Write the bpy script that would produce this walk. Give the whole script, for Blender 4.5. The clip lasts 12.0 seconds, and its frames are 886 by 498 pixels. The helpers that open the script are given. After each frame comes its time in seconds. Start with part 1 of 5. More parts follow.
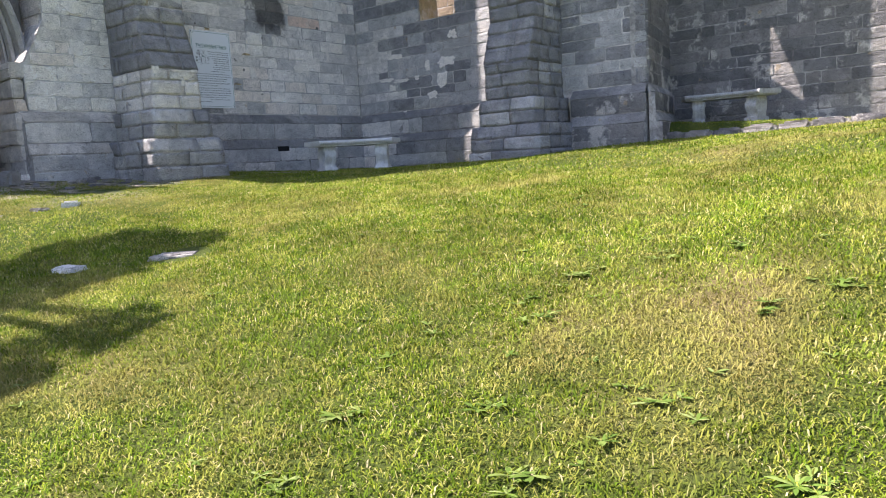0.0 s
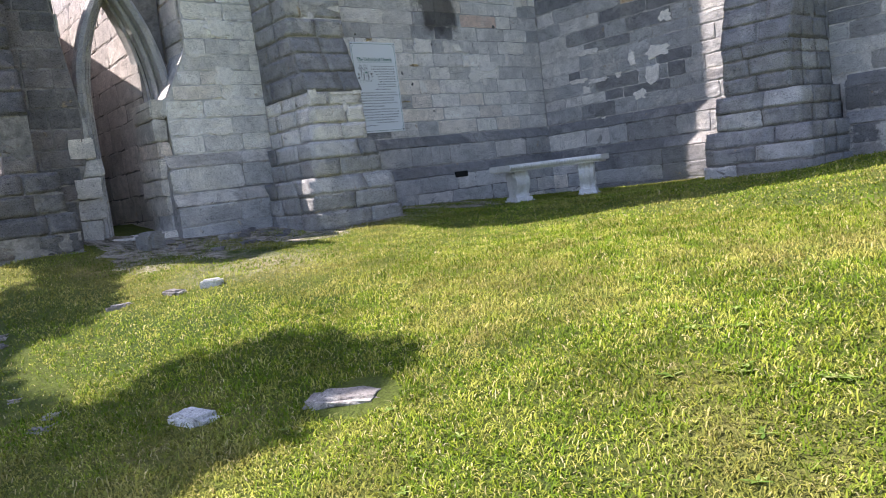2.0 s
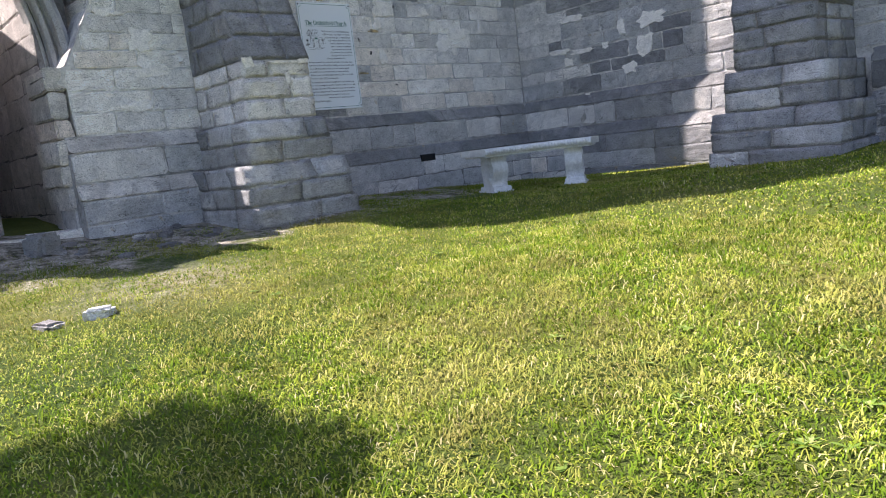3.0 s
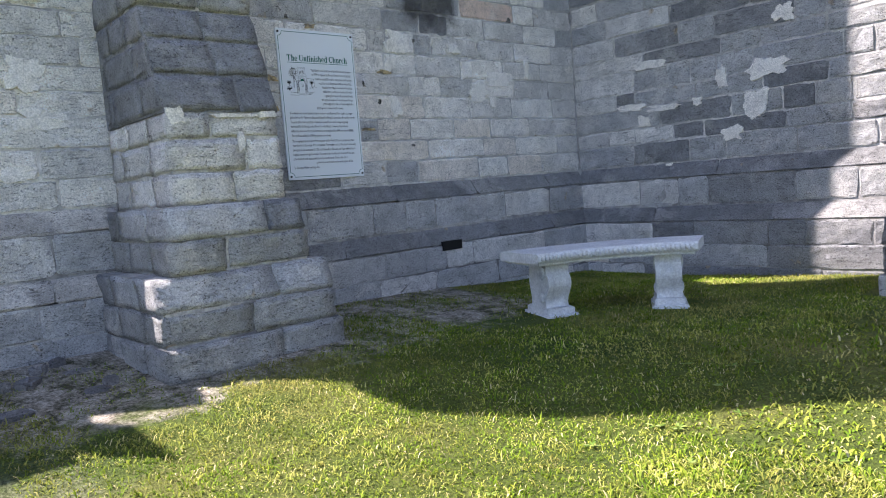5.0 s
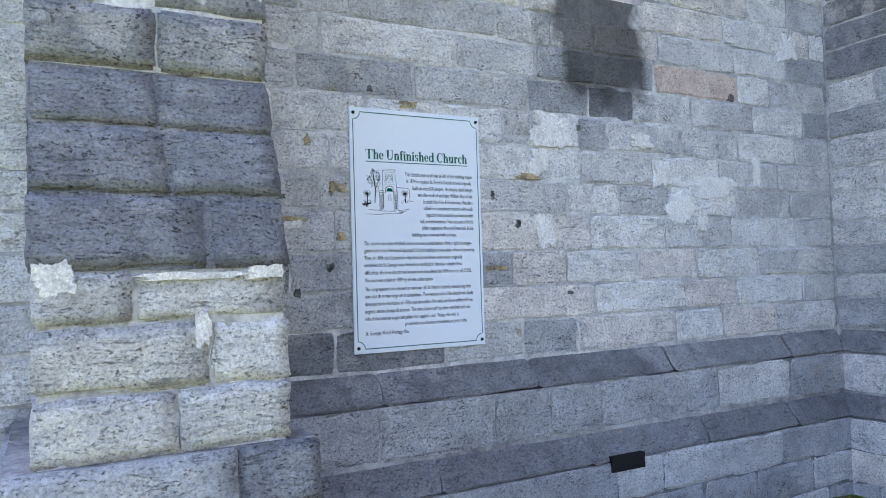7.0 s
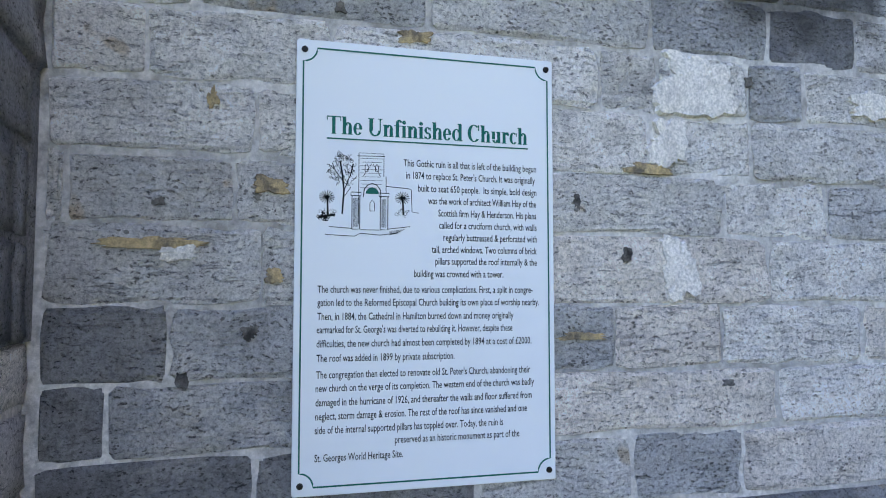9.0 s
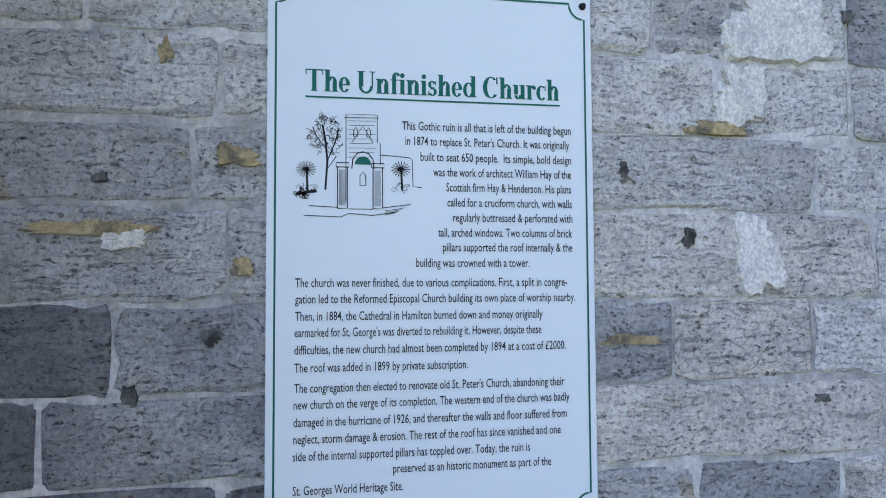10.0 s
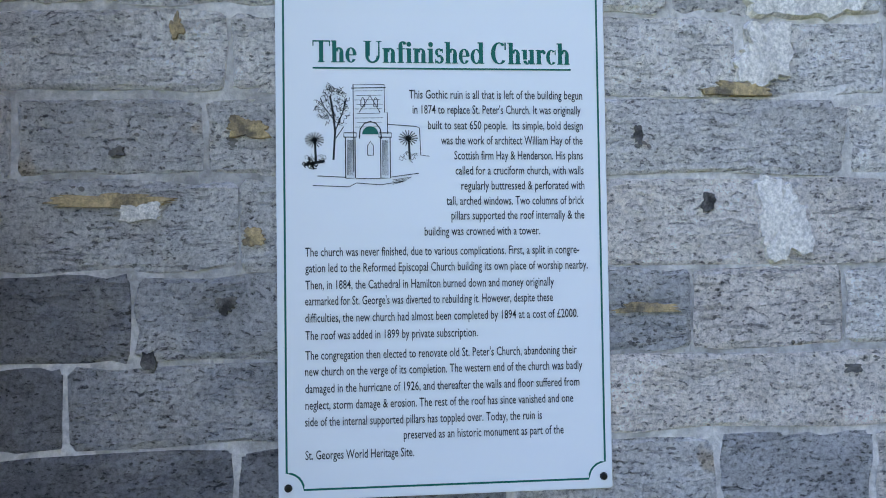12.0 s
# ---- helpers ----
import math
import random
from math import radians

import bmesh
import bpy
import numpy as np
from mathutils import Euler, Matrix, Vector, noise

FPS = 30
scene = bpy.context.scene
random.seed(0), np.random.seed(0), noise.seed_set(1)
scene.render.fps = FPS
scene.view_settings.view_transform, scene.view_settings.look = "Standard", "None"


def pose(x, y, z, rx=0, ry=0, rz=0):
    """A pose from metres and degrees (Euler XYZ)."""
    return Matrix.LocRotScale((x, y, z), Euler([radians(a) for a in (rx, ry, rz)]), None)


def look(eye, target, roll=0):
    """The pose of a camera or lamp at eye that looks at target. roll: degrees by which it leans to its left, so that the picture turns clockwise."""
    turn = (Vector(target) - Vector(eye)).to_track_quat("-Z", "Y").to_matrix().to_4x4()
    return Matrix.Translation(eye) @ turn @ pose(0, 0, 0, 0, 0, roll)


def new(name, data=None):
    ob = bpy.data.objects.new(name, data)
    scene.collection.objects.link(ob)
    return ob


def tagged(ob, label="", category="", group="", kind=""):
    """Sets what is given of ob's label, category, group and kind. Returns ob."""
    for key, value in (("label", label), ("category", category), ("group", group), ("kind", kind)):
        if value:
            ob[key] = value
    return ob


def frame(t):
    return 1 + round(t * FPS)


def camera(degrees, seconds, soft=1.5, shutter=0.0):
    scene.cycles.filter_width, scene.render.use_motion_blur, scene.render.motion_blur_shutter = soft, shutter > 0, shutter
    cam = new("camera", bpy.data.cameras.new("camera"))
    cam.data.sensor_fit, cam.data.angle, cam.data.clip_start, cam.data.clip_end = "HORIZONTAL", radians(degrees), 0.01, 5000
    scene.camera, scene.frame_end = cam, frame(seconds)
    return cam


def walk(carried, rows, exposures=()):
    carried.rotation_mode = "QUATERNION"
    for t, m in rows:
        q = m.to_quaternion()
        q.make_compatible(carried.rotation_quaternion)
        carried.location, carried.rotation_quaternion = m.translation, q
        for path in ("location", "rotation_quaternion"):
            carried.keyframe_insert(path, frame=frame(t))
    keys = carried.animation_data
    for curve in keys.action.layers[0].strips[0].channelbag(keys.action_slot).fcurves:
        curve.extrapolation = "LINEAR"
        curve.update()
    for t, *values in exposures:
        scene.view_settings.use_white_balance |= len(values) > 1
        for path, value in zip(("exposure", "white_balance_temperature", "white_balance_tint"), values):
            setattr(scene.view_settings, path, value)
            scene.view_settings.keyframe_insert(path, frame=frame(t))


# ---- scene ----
import functools

cam = camera(62.4, 12.0, 1.0)
PATH = [
    (0, (-0.357, 0.632, 1.459), (-1.575, 2.201, 1.221), -3.5),
    (0.5, (-0.768, 1.027, 1.628), (-2.131, 2.473, 1.403), -5.3),
    (1, (-1.231, 1.339, 1.737), (-2.734, 2.634, 1.483), -7.4),
    (1.5, (-1.801, 1.587, 1.827), (-3.347, 2.843, 1.648), -6.8),
    (2, (-2.289, 1.926, 1.83), (-3.817, 3.202, 1.632), -7.1),
    (2.5, (-2.72, 2.306, 1.869), (-4.201, 3.629, 1.631), -6.9),
    (2.7, (-2.923, 2.49, 1.899), (-4.39, 3.825, 1.643), -6.9),
    (4.3, (-4.455, 3.816, 2.145), (-5.926, 5.131, 1.814), -6.5),
    (4.5, (-4.602, 3.995, 2.172), (-6.073, 5.321, 1.893), -6.3),
    (5, (-5.043, 4.434, 2.351), (-6.544, 5.744, 2.178), -4.6),
    (5.5, (-5.602, 4.79, 2.493), (-7.156, 6.044, 2.374), -3.3),
    (6, (-6.014, 5.241, 2.581), (-7.637, 6.409, 2.541), -3.0),
    (6.5, (-6.472, 5.673, 2.7), (-8.162, 6.741, 2.72), -2.3),
    (7, (-6.853, 6.038, 2.829), (-8.61, 6.99, 2.902), -1.7),
    (7.2, (-7.028, 6.194, 2.874), (-8.803, 7.113, 2.944), -1.2),
    (8.8, (-8.061, 7.047, 2.963), (-9.973, 7.622, 3.092), -0.1),
    (9, (-8.149, 7.142, 2.974), (-10.072, 7.674, 3.1), -0.0),
    (9.5, (-8.401, 7.286, 2.965), (-10.348, 7.729, 3.084), -0.1),
    (10, (-8.483, 7.365, 2.981), (-10.45, 7.713, 3.082), -0.3),
    (10.5, (-8.456, 7.432, 2.967), (-10.434, 7.71, 3.055), -0.7),
    (11, (-8.457, 7.466, 2.961), (-10.444, 7.685, 3.038), -1.0),
    (11.5, (-8.463, 7.476, 2.959), (-10.454, 7.66, 3.017), -0.9),
    (12, (-8.469, 7.479, 2.95), (-10.461, 7.655, 3.005), -0.8),
]
walk(cam, [(t, look(eye, target, roll)) for t, eye, target, roll in PATH],
     exposures=[(0.0, 1.38, 6500, 22), (2.5, 1.46, 6450, 22), (4.5, 1.50, 6350, 22), (5.0, 1.72, 6300, 22), (5.5, 2.15, 6200, 22), (7.2, 2.48, 6080, 24), (12.0, 2.40, 5920, 22)])

# ---- world, sun ----
SUN_AZ, SUN_EL = math.atan2(0.585, 0.81), radians(54)
sun_way = Vector((math.cos(SUN_AZ) * math.cos(SUN_EL), math.sin(SUN_AZ) * math.cos(SUN_EL), -math.sin(SUN_EL)))
world = bpy.data.worlds.new("sky")
scene.world = world
world.use_nodes = True
wn = world.node_tree.nodes
sky = wn.new("ShaderNodeTexSky")
sky.sky_type = "NISHITA"
sky.sun_disc = False
sky.sun_elevation = SUN_EL
sky.sun_rotation = math.atan2(-sun_way.x, -sun_way.y)
sky.air_density, sky.dust_density, sky.ozone_density = 1.0, 1.0, 1.0
world.node_tree.links.new(sky.outputs[0], wn["Background"].inputs[0])
wn["Background"].inputs[1].default_value = 0.12
sun = new("sun", bpy.data.lights.new("sun", "SUN"))
sun.data.energy, sun.data.angle, sun.data.color = 5.0, radians(0.6), (1.0, 0.95, 0.86)
sun.matrix_world = look((0, 0, 30), Vector((0, 0, 30)) + sun_way)

# ---- materials ----
def node_mat(name, rough=0.9):
    m = bpy.data.materials.new(name)
    m.use_nodes = True
    b = m.node_tree.nodes["Principled BSDF"]
    b.inputs["Roughness"].default_value = rough
    b.inputs["Specular IOR Level"].default_value = 0.25
    return m, m.node_tree.nodes, m.node_tree.links, b


def plain(name, col, rough=0.6, metal=0.0):
    m, n, l, b = node_mat(name, rough)
    b.inputs["Base Color"].default_value = (*col, 1)
    b.inputs["Metallic"].default_value = metal
    return m


def ramp(n, stops):
    r = n.new("ShaderNodeValToRGB")
    e = r.color_ramp.elements
    while len(e) < len(stops):
        e.new(0.5)
    for k, (p, c) in enumerate(stops):
        e[k].position, e[k].color = p, ((*c, 1) if isinstance(c, tuple) else (c, c, c, 1))
    return r


def tex_noise(n, l, pos, scale, detail=4.0, rough=0.6, stretch=None):
    t = n.new("ShaderNodeTexNoise")
    t.inputs["Scale"].default_value, t.inputs["Detail"].default_value, t.inputs["Roughness"].default_value = scale, detail, rough
    if stretch:
        mp = n.new("ShaderNodeMapping")
        mp.inputs["Scale"].default_value = stretch
        l.new(pos, mp.inputs["Vector"])
        pos = mp.outputs[0]
    l.new(pos, t.inputs["Vector"])
    return t


def mix(n, l, fac, a, b, mode="MIX"):
    x = n.new("ShaderNodeMix")
    x.data_type, x.blend_type = "RGBA", mode
    if isinstance(fac, float):
        x.inputs[0].default_value = fac
    else:
        l.new(fac, x.inputs[0])
    for sock, v in ((x.inputs[6], a), (x.inputs[7], b)):
        if isinstance(v, tuple):
            sock.default_value = (*v, 1)
        else:
            l.new(v, sock)
    return x.outputs[2]


def math_node(n, l, op, a, b=None):
    x = n.new("ShaderNodeMath")
    x.operation = op
    for sock, v in ((x.inputs[0], a), (x.inputs[1], b)):
        if v is None:
            continue
        if isinstance(v, (int, float)):
            sock.default_value = v
        else:
            l.new(v, sock)
    return x.outputs[0]


def sill_stain(n, l, pos, c):
    """The black run-off stain under the sill of the west window."""
    sep = n.new("ShaderNodeSeparateXYZ")
    l.new(pos, sep.inputs[0])
    wob = tex_noise(n, l, pos, 2.5, 4, 0.6)
    yy = math_node(n, l, "ADD", sep.outputs["Y"], math_node(n, l, "MULTIPLY", wob.outputs[0], 0.7))
    dy = math_node(n, l, "ABSOLUTE", math_node(n, l, "SUBTRACT", yy, 9.12))
    my = ramp(n, [(0.26, 1.0), (0.36, 0.0)])
    l.new(dy, my.inputs[0])
    zz = math_node(n, l, "ADD", sep.outputs["Z"], math_node(n, l, "MULTIPLY", wob.outputs[0], 0.5))
    mz = ramp(n, [(0.0, 0.0), (0.12, 1.0)])
    l.new(math_node(n, l, "SUBTRACT", zz, 3.97), mz.inputs[0])
    mx = math_node(n, l, "LESS_THAN", sep.outputs["X"], -9.8)
    st = math_node(n, l, "MULTIPLY", math_node(n, l, "MULTIPLY", my.outputs[0], mz.outputs[0]), math_node(n, l, "MULTIPLY", mx, 0.8))
    return mix(n, l, st, c, (0.04, 0.038, 0.036))


def limestone(name, source, tones, dark=0.0, pale=0.5, pits=1.0):
    """Weathered limestone: a tone for each block, stains, lichen, bedding lines, and pits darkened for their inner
    shade.
    """
    m, n, l, b = node_mat(name, 0.95)
    geo = n.new("ShaderNodeNewGeometry")
    pos = geo.outputs["Position"]
    if source == "object":
        info = n.new("ShaderNodeObjectInfo")
        rnd = info.outputs["Random"]
    else:
        rnd = geo.outputs["Random Per Island"]
    # shift the grain from block to block
    comb = n.new("ShaderNodeCombineXYZ")
    sh = math_node(n, l, "MULTIPLY", rnd, 37.0)
    for k in range(3):
        l.new(sh, comb.inputs[k])
    add = n.new("ShaderNodeVectorMath")
    l.new(pos, add.inputs[0])
    l.new(comb.outputs[0], add.inputs[1])
    own = add.outputs[0]
    tone = ramp(n, [(k / len(tones), t) for k, t in enumerate(tones)])
    tone.color_ramp.interpolation = "CONSTANT"
    l.new(rnd, tone.inputs[0])
    big = tex_noise(n, l, pos, 0.9, 5, 0.65)
    bigr = ramp(n, [(0.38, 0.0), (0.62, 1.0)])
    l.new(big.outputs[0], bigr.inputs[0])
    c = mix(n, l, math_node(n, l, "MULTIPLY", bigr.outputs[0], 0.12 + min(dark, 0.25)), tone.outputs[0], (0.22, 0.213, 0.208))
    mid = tex_noise(n, l, own, 7.0, 6, 0.7)
    midr = ramp(n, [(0.35, 0.84), (0.65, 1.18)])
    l.new(mid.outputs[0], midr.inputs[0])
    c = mix(n, l, 1.0, c, midr.outputs[0], "MULTIPLY")
    # broad grey weathering that runs across the joints
    run = tex_noise(n, l, pos, 1.5, 7, 0.7, (1.0, 1.0, 2.2))
    rr = ramp(n, [(0.42, 0.0), (0.60, 1.0)])
    l.new(run.outputs[0], rr.inputs[0])
    c = mix(n, l, math_node(n, l, "MULTIPLY", rr.outputs[0], 0.20 + 0.8 * dark), c, mix(n, l, 1.0, c, (0.55, 0.545, 0.555), "MULTIPLY"))
    # pale lime bloom
    bloom = tex_noise(n, l, pos, 1.9, 8, 0.68)
    blr = ramp(n, [(0.54, 0.0), (0.60, 1.0)])
    l.new(bloom.outputs[0], blr.inputs[0])
    c = mix(n, l, math_node(n, l, "MULTIPLY", blr.outputs[0], pale), c, (0.80, 0.75, 0.68))
    # ochre flakes where the skin has come off
    och = tex_noise(n, l, own, 5.5, 3, 0.5)
    ocr = ramp(n, [(0.70, 0.0), (0.74, 1.0)])
    l.new(och.outputs[0], ocr.inputs[0])
    c = mix(n, l, math_node(n, l, "MULTIPLY", ocr.outputs[0], 0.55), c, (0.45, 0.33, 0.19))
    # bedding lines and grain
    wob0 = tex_noise(n, l, own, 9.0, 3, 0.6)
    wmul = n.new("ShaderNodeVectorMath")
    wmul.operation = "SCALE"
    wmul.inputs[3].default_value = 0.045
    l.new(wob0.outputs[1], wmul.inputs[0])
    wadd = n.new("ShaderNodeVectorMath")
    l.new(own, wadd.inputs[0])
    l.new(wmul.outputs[0], wadd.inputs[1])
    warped = wadd.outputs[0]
    bed = tex_noise(n, l, warped, 6.0, 8, 0.78, (1.4, 1.4, 13.0))
    grain = tex_noise(n, l, own, 95.0, 7, 0.84)
    gr = ramp(n, [(0.35, 0.62), (0.50, 1.22), (0.65, 1.62)])
    l.new(grain.outputs[0], gr.inputs[0])
    c = mix(n, l, 1.0, c, gr.outputs[0], "MULTIPLY")
    bed_area = tex_noise(n, l, own, 3.2, 2, 0.5)
    bar = ramp(n, [(0.42, 0.05), (0.64, 0.9)])
    l.new(bed_area.outputs[0], bar.inputs[0])
    beds = ramp(n, [(0.38, 0.42), (0.45, 1.0)])
    l.new(bed.outputs[0], beds.inputs[0])
    c = mix(n, l, bar.outputs[0], c, mix(n, l, 1.0, c, beds.outputs[0], "MULTIPLY"))
    # specks and pits are darkened in colour, standing in for shade inside the holes
    speck = tex_noise(n, l, warped, 72.0, 6, 0.74, (0.8, 0.8, 1.8))
    spr = ramp(n, [(0.36, 0.30), (0.44, 1.0)])
    l.new(speck.outputs[0], spr.inputs[0])
    c = mix(n, l, 1.0, c, spr.outputs[0], "MULTIPLY")
    stretch = n.new("ShaderNodeMapping")
    stretch.inputs["Scale"].default_value = (0.8, 0.8, 1.35)
    l.new(warped, stretch.inputs["Vector"])
    vor = n.new("ShaderNodeTexVoronoi")
    vor.inputs["Scale"].default_value = 70.0
    l.new(stretch.outputs[0], vor.inputs["Vector"])
    pit_area = tex_noise(n, l, own, 11.0, 3, 0.6)
    par = ramp(n, [(0.50, 0.0), (0.70, 0.42)])
    l.new(pit_area.outputs[0], par.inputs[0])
    pit = math_node(n, l, "LESS_THAN", vor.outputs["Distance"], par.outputs[0])
    c = mix(n, l, math_node(n, l, "MULTIPLY", pit, min(0.65 * pits, 1.0)), c, mix(n, l, 1.0, c, (0.22, 0.21, 0.20), "MULTIPLY"))
    # soot-dark weathering
    if dark > 0:
        dk = tex_noise(n, l, pos, 2.2, 6, 0.65)
        dkr = ramp(n, [(0.30, 1.0), (0.68, 0.25)])
        l.new(dk.outputs[0], dkr.inputs[0])
        c = mix(n, l, math_node(n, l, "MULTIPLY", dkr.outputs[0], dark), c, (0.052, 0.053, 0.058))
    c = sill_stain(n, l, pos, c)
    l.new(c, b.inputs["Base Color"])
    h = math_node(n, l, "ADD", math_node(n, l, "MULTIPLY", beds.outputs[0], 0.45), math_node(n, l, "MULTIPLY", grain.outputs[0], 0.9))
    h = math_node(n, l, "ADD", h, math_node(n, l, "MULTIPLY", mid.outputs[0], 0.9))
    h = math_node(n, l, "ADD", h, math_node(n, l, "MULTIPLY", spr.outputs[0], 0.8))
    h = math_node(n, l, "SUBTRACT", h, math_node(n, l, "MULTIPLY", pit, 0.8 * pits))
    bp = n.new("ShaderNodeBump")
    bp.inputs["Strength"].default_value, bp.inputs["Distance"].default_value = 0.9, 0.013
    l.new(h, bp.inputs["Height"])
    l.new(bp.outputs[0], b.inputs["Normal"])
    return m


T_MIX = [(0.46, 0.445, 0.425), (0.68, 0.625, 0.56), (0.55, 0.52, 0.485), (0.76, 0.695, 0.62), (0.60, 0.555, 0.505), (0.70, 0.60, 0.52), (0.64, 0.595, 0.545), (0.52, 0.495, 0.47), (0.70, 0.66, 0.605)]
# T_SHADE: darker copy of the wall limestone, with shade put into its colour
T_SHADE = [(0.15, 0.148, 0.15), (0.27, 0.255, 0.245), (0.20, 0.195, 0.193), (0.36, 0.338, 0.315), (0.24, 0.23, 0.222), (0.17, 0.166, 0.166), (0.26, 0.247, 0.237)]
T_LIGHT = [(0.47, 0.44, 0.40), (0.61, 0.56, 0.50), (0.41, 0.385, 0.355), (0.66, 0.60, 0.53)]
T_WARM = [(0.28, 0.215, 0.15), (0.34, 0.26, 0.175), (0.24, 0.185, 0.13)]
STONE = limestone("limestone_block", "object", T_MIX, 0.05)
STONE_J = limestone("limestone_shade_rest", "island", T_SHADE, 0.25)
STONE_B = limestone("limestone_shade_wall", "object", T_SHADE, 0.3, 0.6)
STONE_BUT = limestone("limestone_buttress", "object", T_LIGHT, 0.25, 0.5, 1.2)
STONE_DARK = limestone("limestone_weathered", "object", [(0.22, 0.217, 0.215), (0.30, 0.292, 0.285), (0.26, 0.254, 0.25)], 0.22, 0.18, 0.6)
STONE_DARK_J = limestone("limestone_weathered_rest", "island", [(0.22, 0.217, 0.215), (0.30, 0.292, 0.285), (0.26, 0.254, 0.25)], 0.22, 0.18, 0.6)
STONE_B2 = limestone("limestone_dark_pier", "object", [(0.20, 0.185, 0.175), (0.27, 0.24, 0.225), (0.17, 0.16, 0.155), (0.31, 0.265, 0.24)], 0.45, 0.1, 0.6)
STONE_PALE = limestone("limestone_pale", "object", [(0.70, 0.65, 0.585), (0.80, 0.745, 0.675), (0.62, 0.58, 0.53), (0.82, 0.765, 0.695)], 0.0, 0.8, 0.8)
STONE_LINING = limestone("limestone_passage", "island", [(0.56, 0.51, 0.475), (0.61, 0.555, 0.515), (0.50, 0.46, 0.43)], 0.05, 0.3, 0.5)
STONE_WARM = limestone("limestone_inside", "island", T_WARM, 0.0, 0.3, 0.6)

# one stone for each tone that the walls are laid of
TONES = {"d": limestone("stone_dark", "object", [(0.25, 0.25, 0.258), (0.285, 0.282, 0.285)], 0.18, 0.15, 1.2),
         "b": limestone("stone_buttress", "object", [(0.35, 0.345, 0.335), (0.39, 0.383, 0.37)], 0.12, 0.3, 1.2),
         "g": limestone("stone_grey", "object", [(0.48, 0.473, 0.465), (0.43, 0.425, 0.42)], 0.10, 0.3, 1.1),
         "m": limestone("stone_middle", "object", [(0.68, 0.648, 0.61), (0.62, 0.595, 0.565)], 0.05, 0.3, 1.1),
         "l": limestone("stone_light", "object", [(0.80, 0.757, 0.705), (0.77, 0.735, 0.69)], 0.0, 0.5, 0.7),
         "w": limestone("stone_warm", "object", [(0.76, 0.69, 0.615), (0.72, 0.655, 0.59)], 0.0, 0.35, 1.2),
         "s": limestone("stone_salmon", "object", [(0.70, 0.54, 0.45)], 0.05, 0.3, 0.6),
         "p": limestone("stone_limed", "object", [(0.82, 0.78, 0.72)], 0.0, 0.8, 0.5)}


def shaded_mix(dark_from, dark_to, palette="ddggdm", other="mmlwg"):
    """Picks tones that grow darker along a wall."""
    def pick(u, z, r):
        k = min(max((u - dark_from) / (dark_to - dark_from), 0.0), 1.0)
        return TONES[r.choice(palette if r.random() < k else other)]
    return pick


def mortar_mat(name, col, col2, scale=3.0, dirty=1.0):
    m, n, l, b = node_mat(name, 0.95)
    pos = n.new("ShaderNodeNewGeometry").outputs["Position"]
    a = tex_noise(n, l, pos, scale, 6, 0.65)
    r = ramp(n, [(0.40, col2), (0.60, col)])
    l.new(a.outputs[0], r.inputs[0])
    dirt = tex_noise(n, l, pos, 17.0, 5, 0.7)
    dr = ramp(n, [(0.36, 1.0 - 0.32 * dirty), (0.56, 1.0 + 0.08 * dirty)])
    l.new(dirt.outputs[0], dr.inputs[0])
    g = tex_noise(n, l, pos, 70, 3, 0.7)
    gr = ramp(n, [(0.3, 0.75), (0.7, 1.15)])
    l.new(g.outputs[0], gr.inputs[0])
    c = mix(n, l, 1.0, mix(n, l, 1.0, r.outputs[0], dr.outputs[0], "MULTIPLY"), gr.outputs[0], "MULTIPLY")
    l.new(sill_stain(n, l, pos, c), b.inputs["Base Color"])
    bp = n.new("ShaderNodeBump")
    bp.inputs["Strength"].default_value, bp.inputs["Distance"].default_value = 0.6, 0.008
    l.new(math_node(n, l, "ADD", g.outputs[0], dirt.outputs[0]), bp.inputs["Height"])
    l.new(bp.outputs[0], b.inputs["Normal"])
    return m


def worn_mat(name, col, under, lo, hi):
    """A thin worn skin that lets the stone beneath show in ragged spots."""
    m, n, l, b = node_mat(name, 0.95)
    pos = n.new("ShaderNodeNewGeometry").outputs["Position"]
    a = tex_noise(n, l, pos, 13.0, 9, 0.72)
    r = ramp(n, [(lo, under), (hi, col)])
    l.new(a.outputs[0], r.inputs[0])
    g = tex_noise(n, l, pos, 110, 4, 0.8)
    gr = ramp(n, [(0.34, 0.6), (0.66, 1.25)])
    l.new(g.outputs[0], gr.inputs[0])
    l.new(mix(n, l, 1.0, r.outputs[0], gr.outputs[0], "MULTIPLY"), b.inputs["Base Color"])
    bp = n.new("ShaderNodeBump")
    bp.inputs["Strength"].default_value, bp.inputs["Distance"].default_value = 0.9, 0.012
    l.new(math_node(n, l, "ADD", a.outputs[0], math_node(n, l, "MULTIPLY", g.outputs[0], 0.5)), bp.inputs["Height"])
    l.new(bp.outputs[0], b.inputs["Normal"])
    return m


MORTAR = mortar_mat("lime_mortar", (0.66, 0.63, 0.59), (0.40, 0.38, 0.36), 1.7)
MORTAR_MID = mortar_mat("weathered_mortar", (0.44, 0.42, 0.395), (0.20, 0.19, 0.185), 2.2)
PLASTER = worn_mat("lime_plaster", (0.88, 0.83, 0.765), (0.66, 0.62, 0.575), 0.36, 0.50)
CONCRETE = mortar_mat("cast_stone", (0.62, 0.62, 0.61), (0.50, 0.505, 0.50), 3.0, 0.25)
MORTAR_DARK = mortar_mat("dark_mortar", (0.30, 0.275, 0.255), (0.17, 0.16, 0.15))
CONCRETE_GREY = mortar_mat("grey_cast_stone", (0.46, 0.46, 0.45), (0.32, 0.32, 0.315), 3.0, 0.4)
BLACK = plain("hole_shade", (0.012, 0.012, 0.012), 0.9)

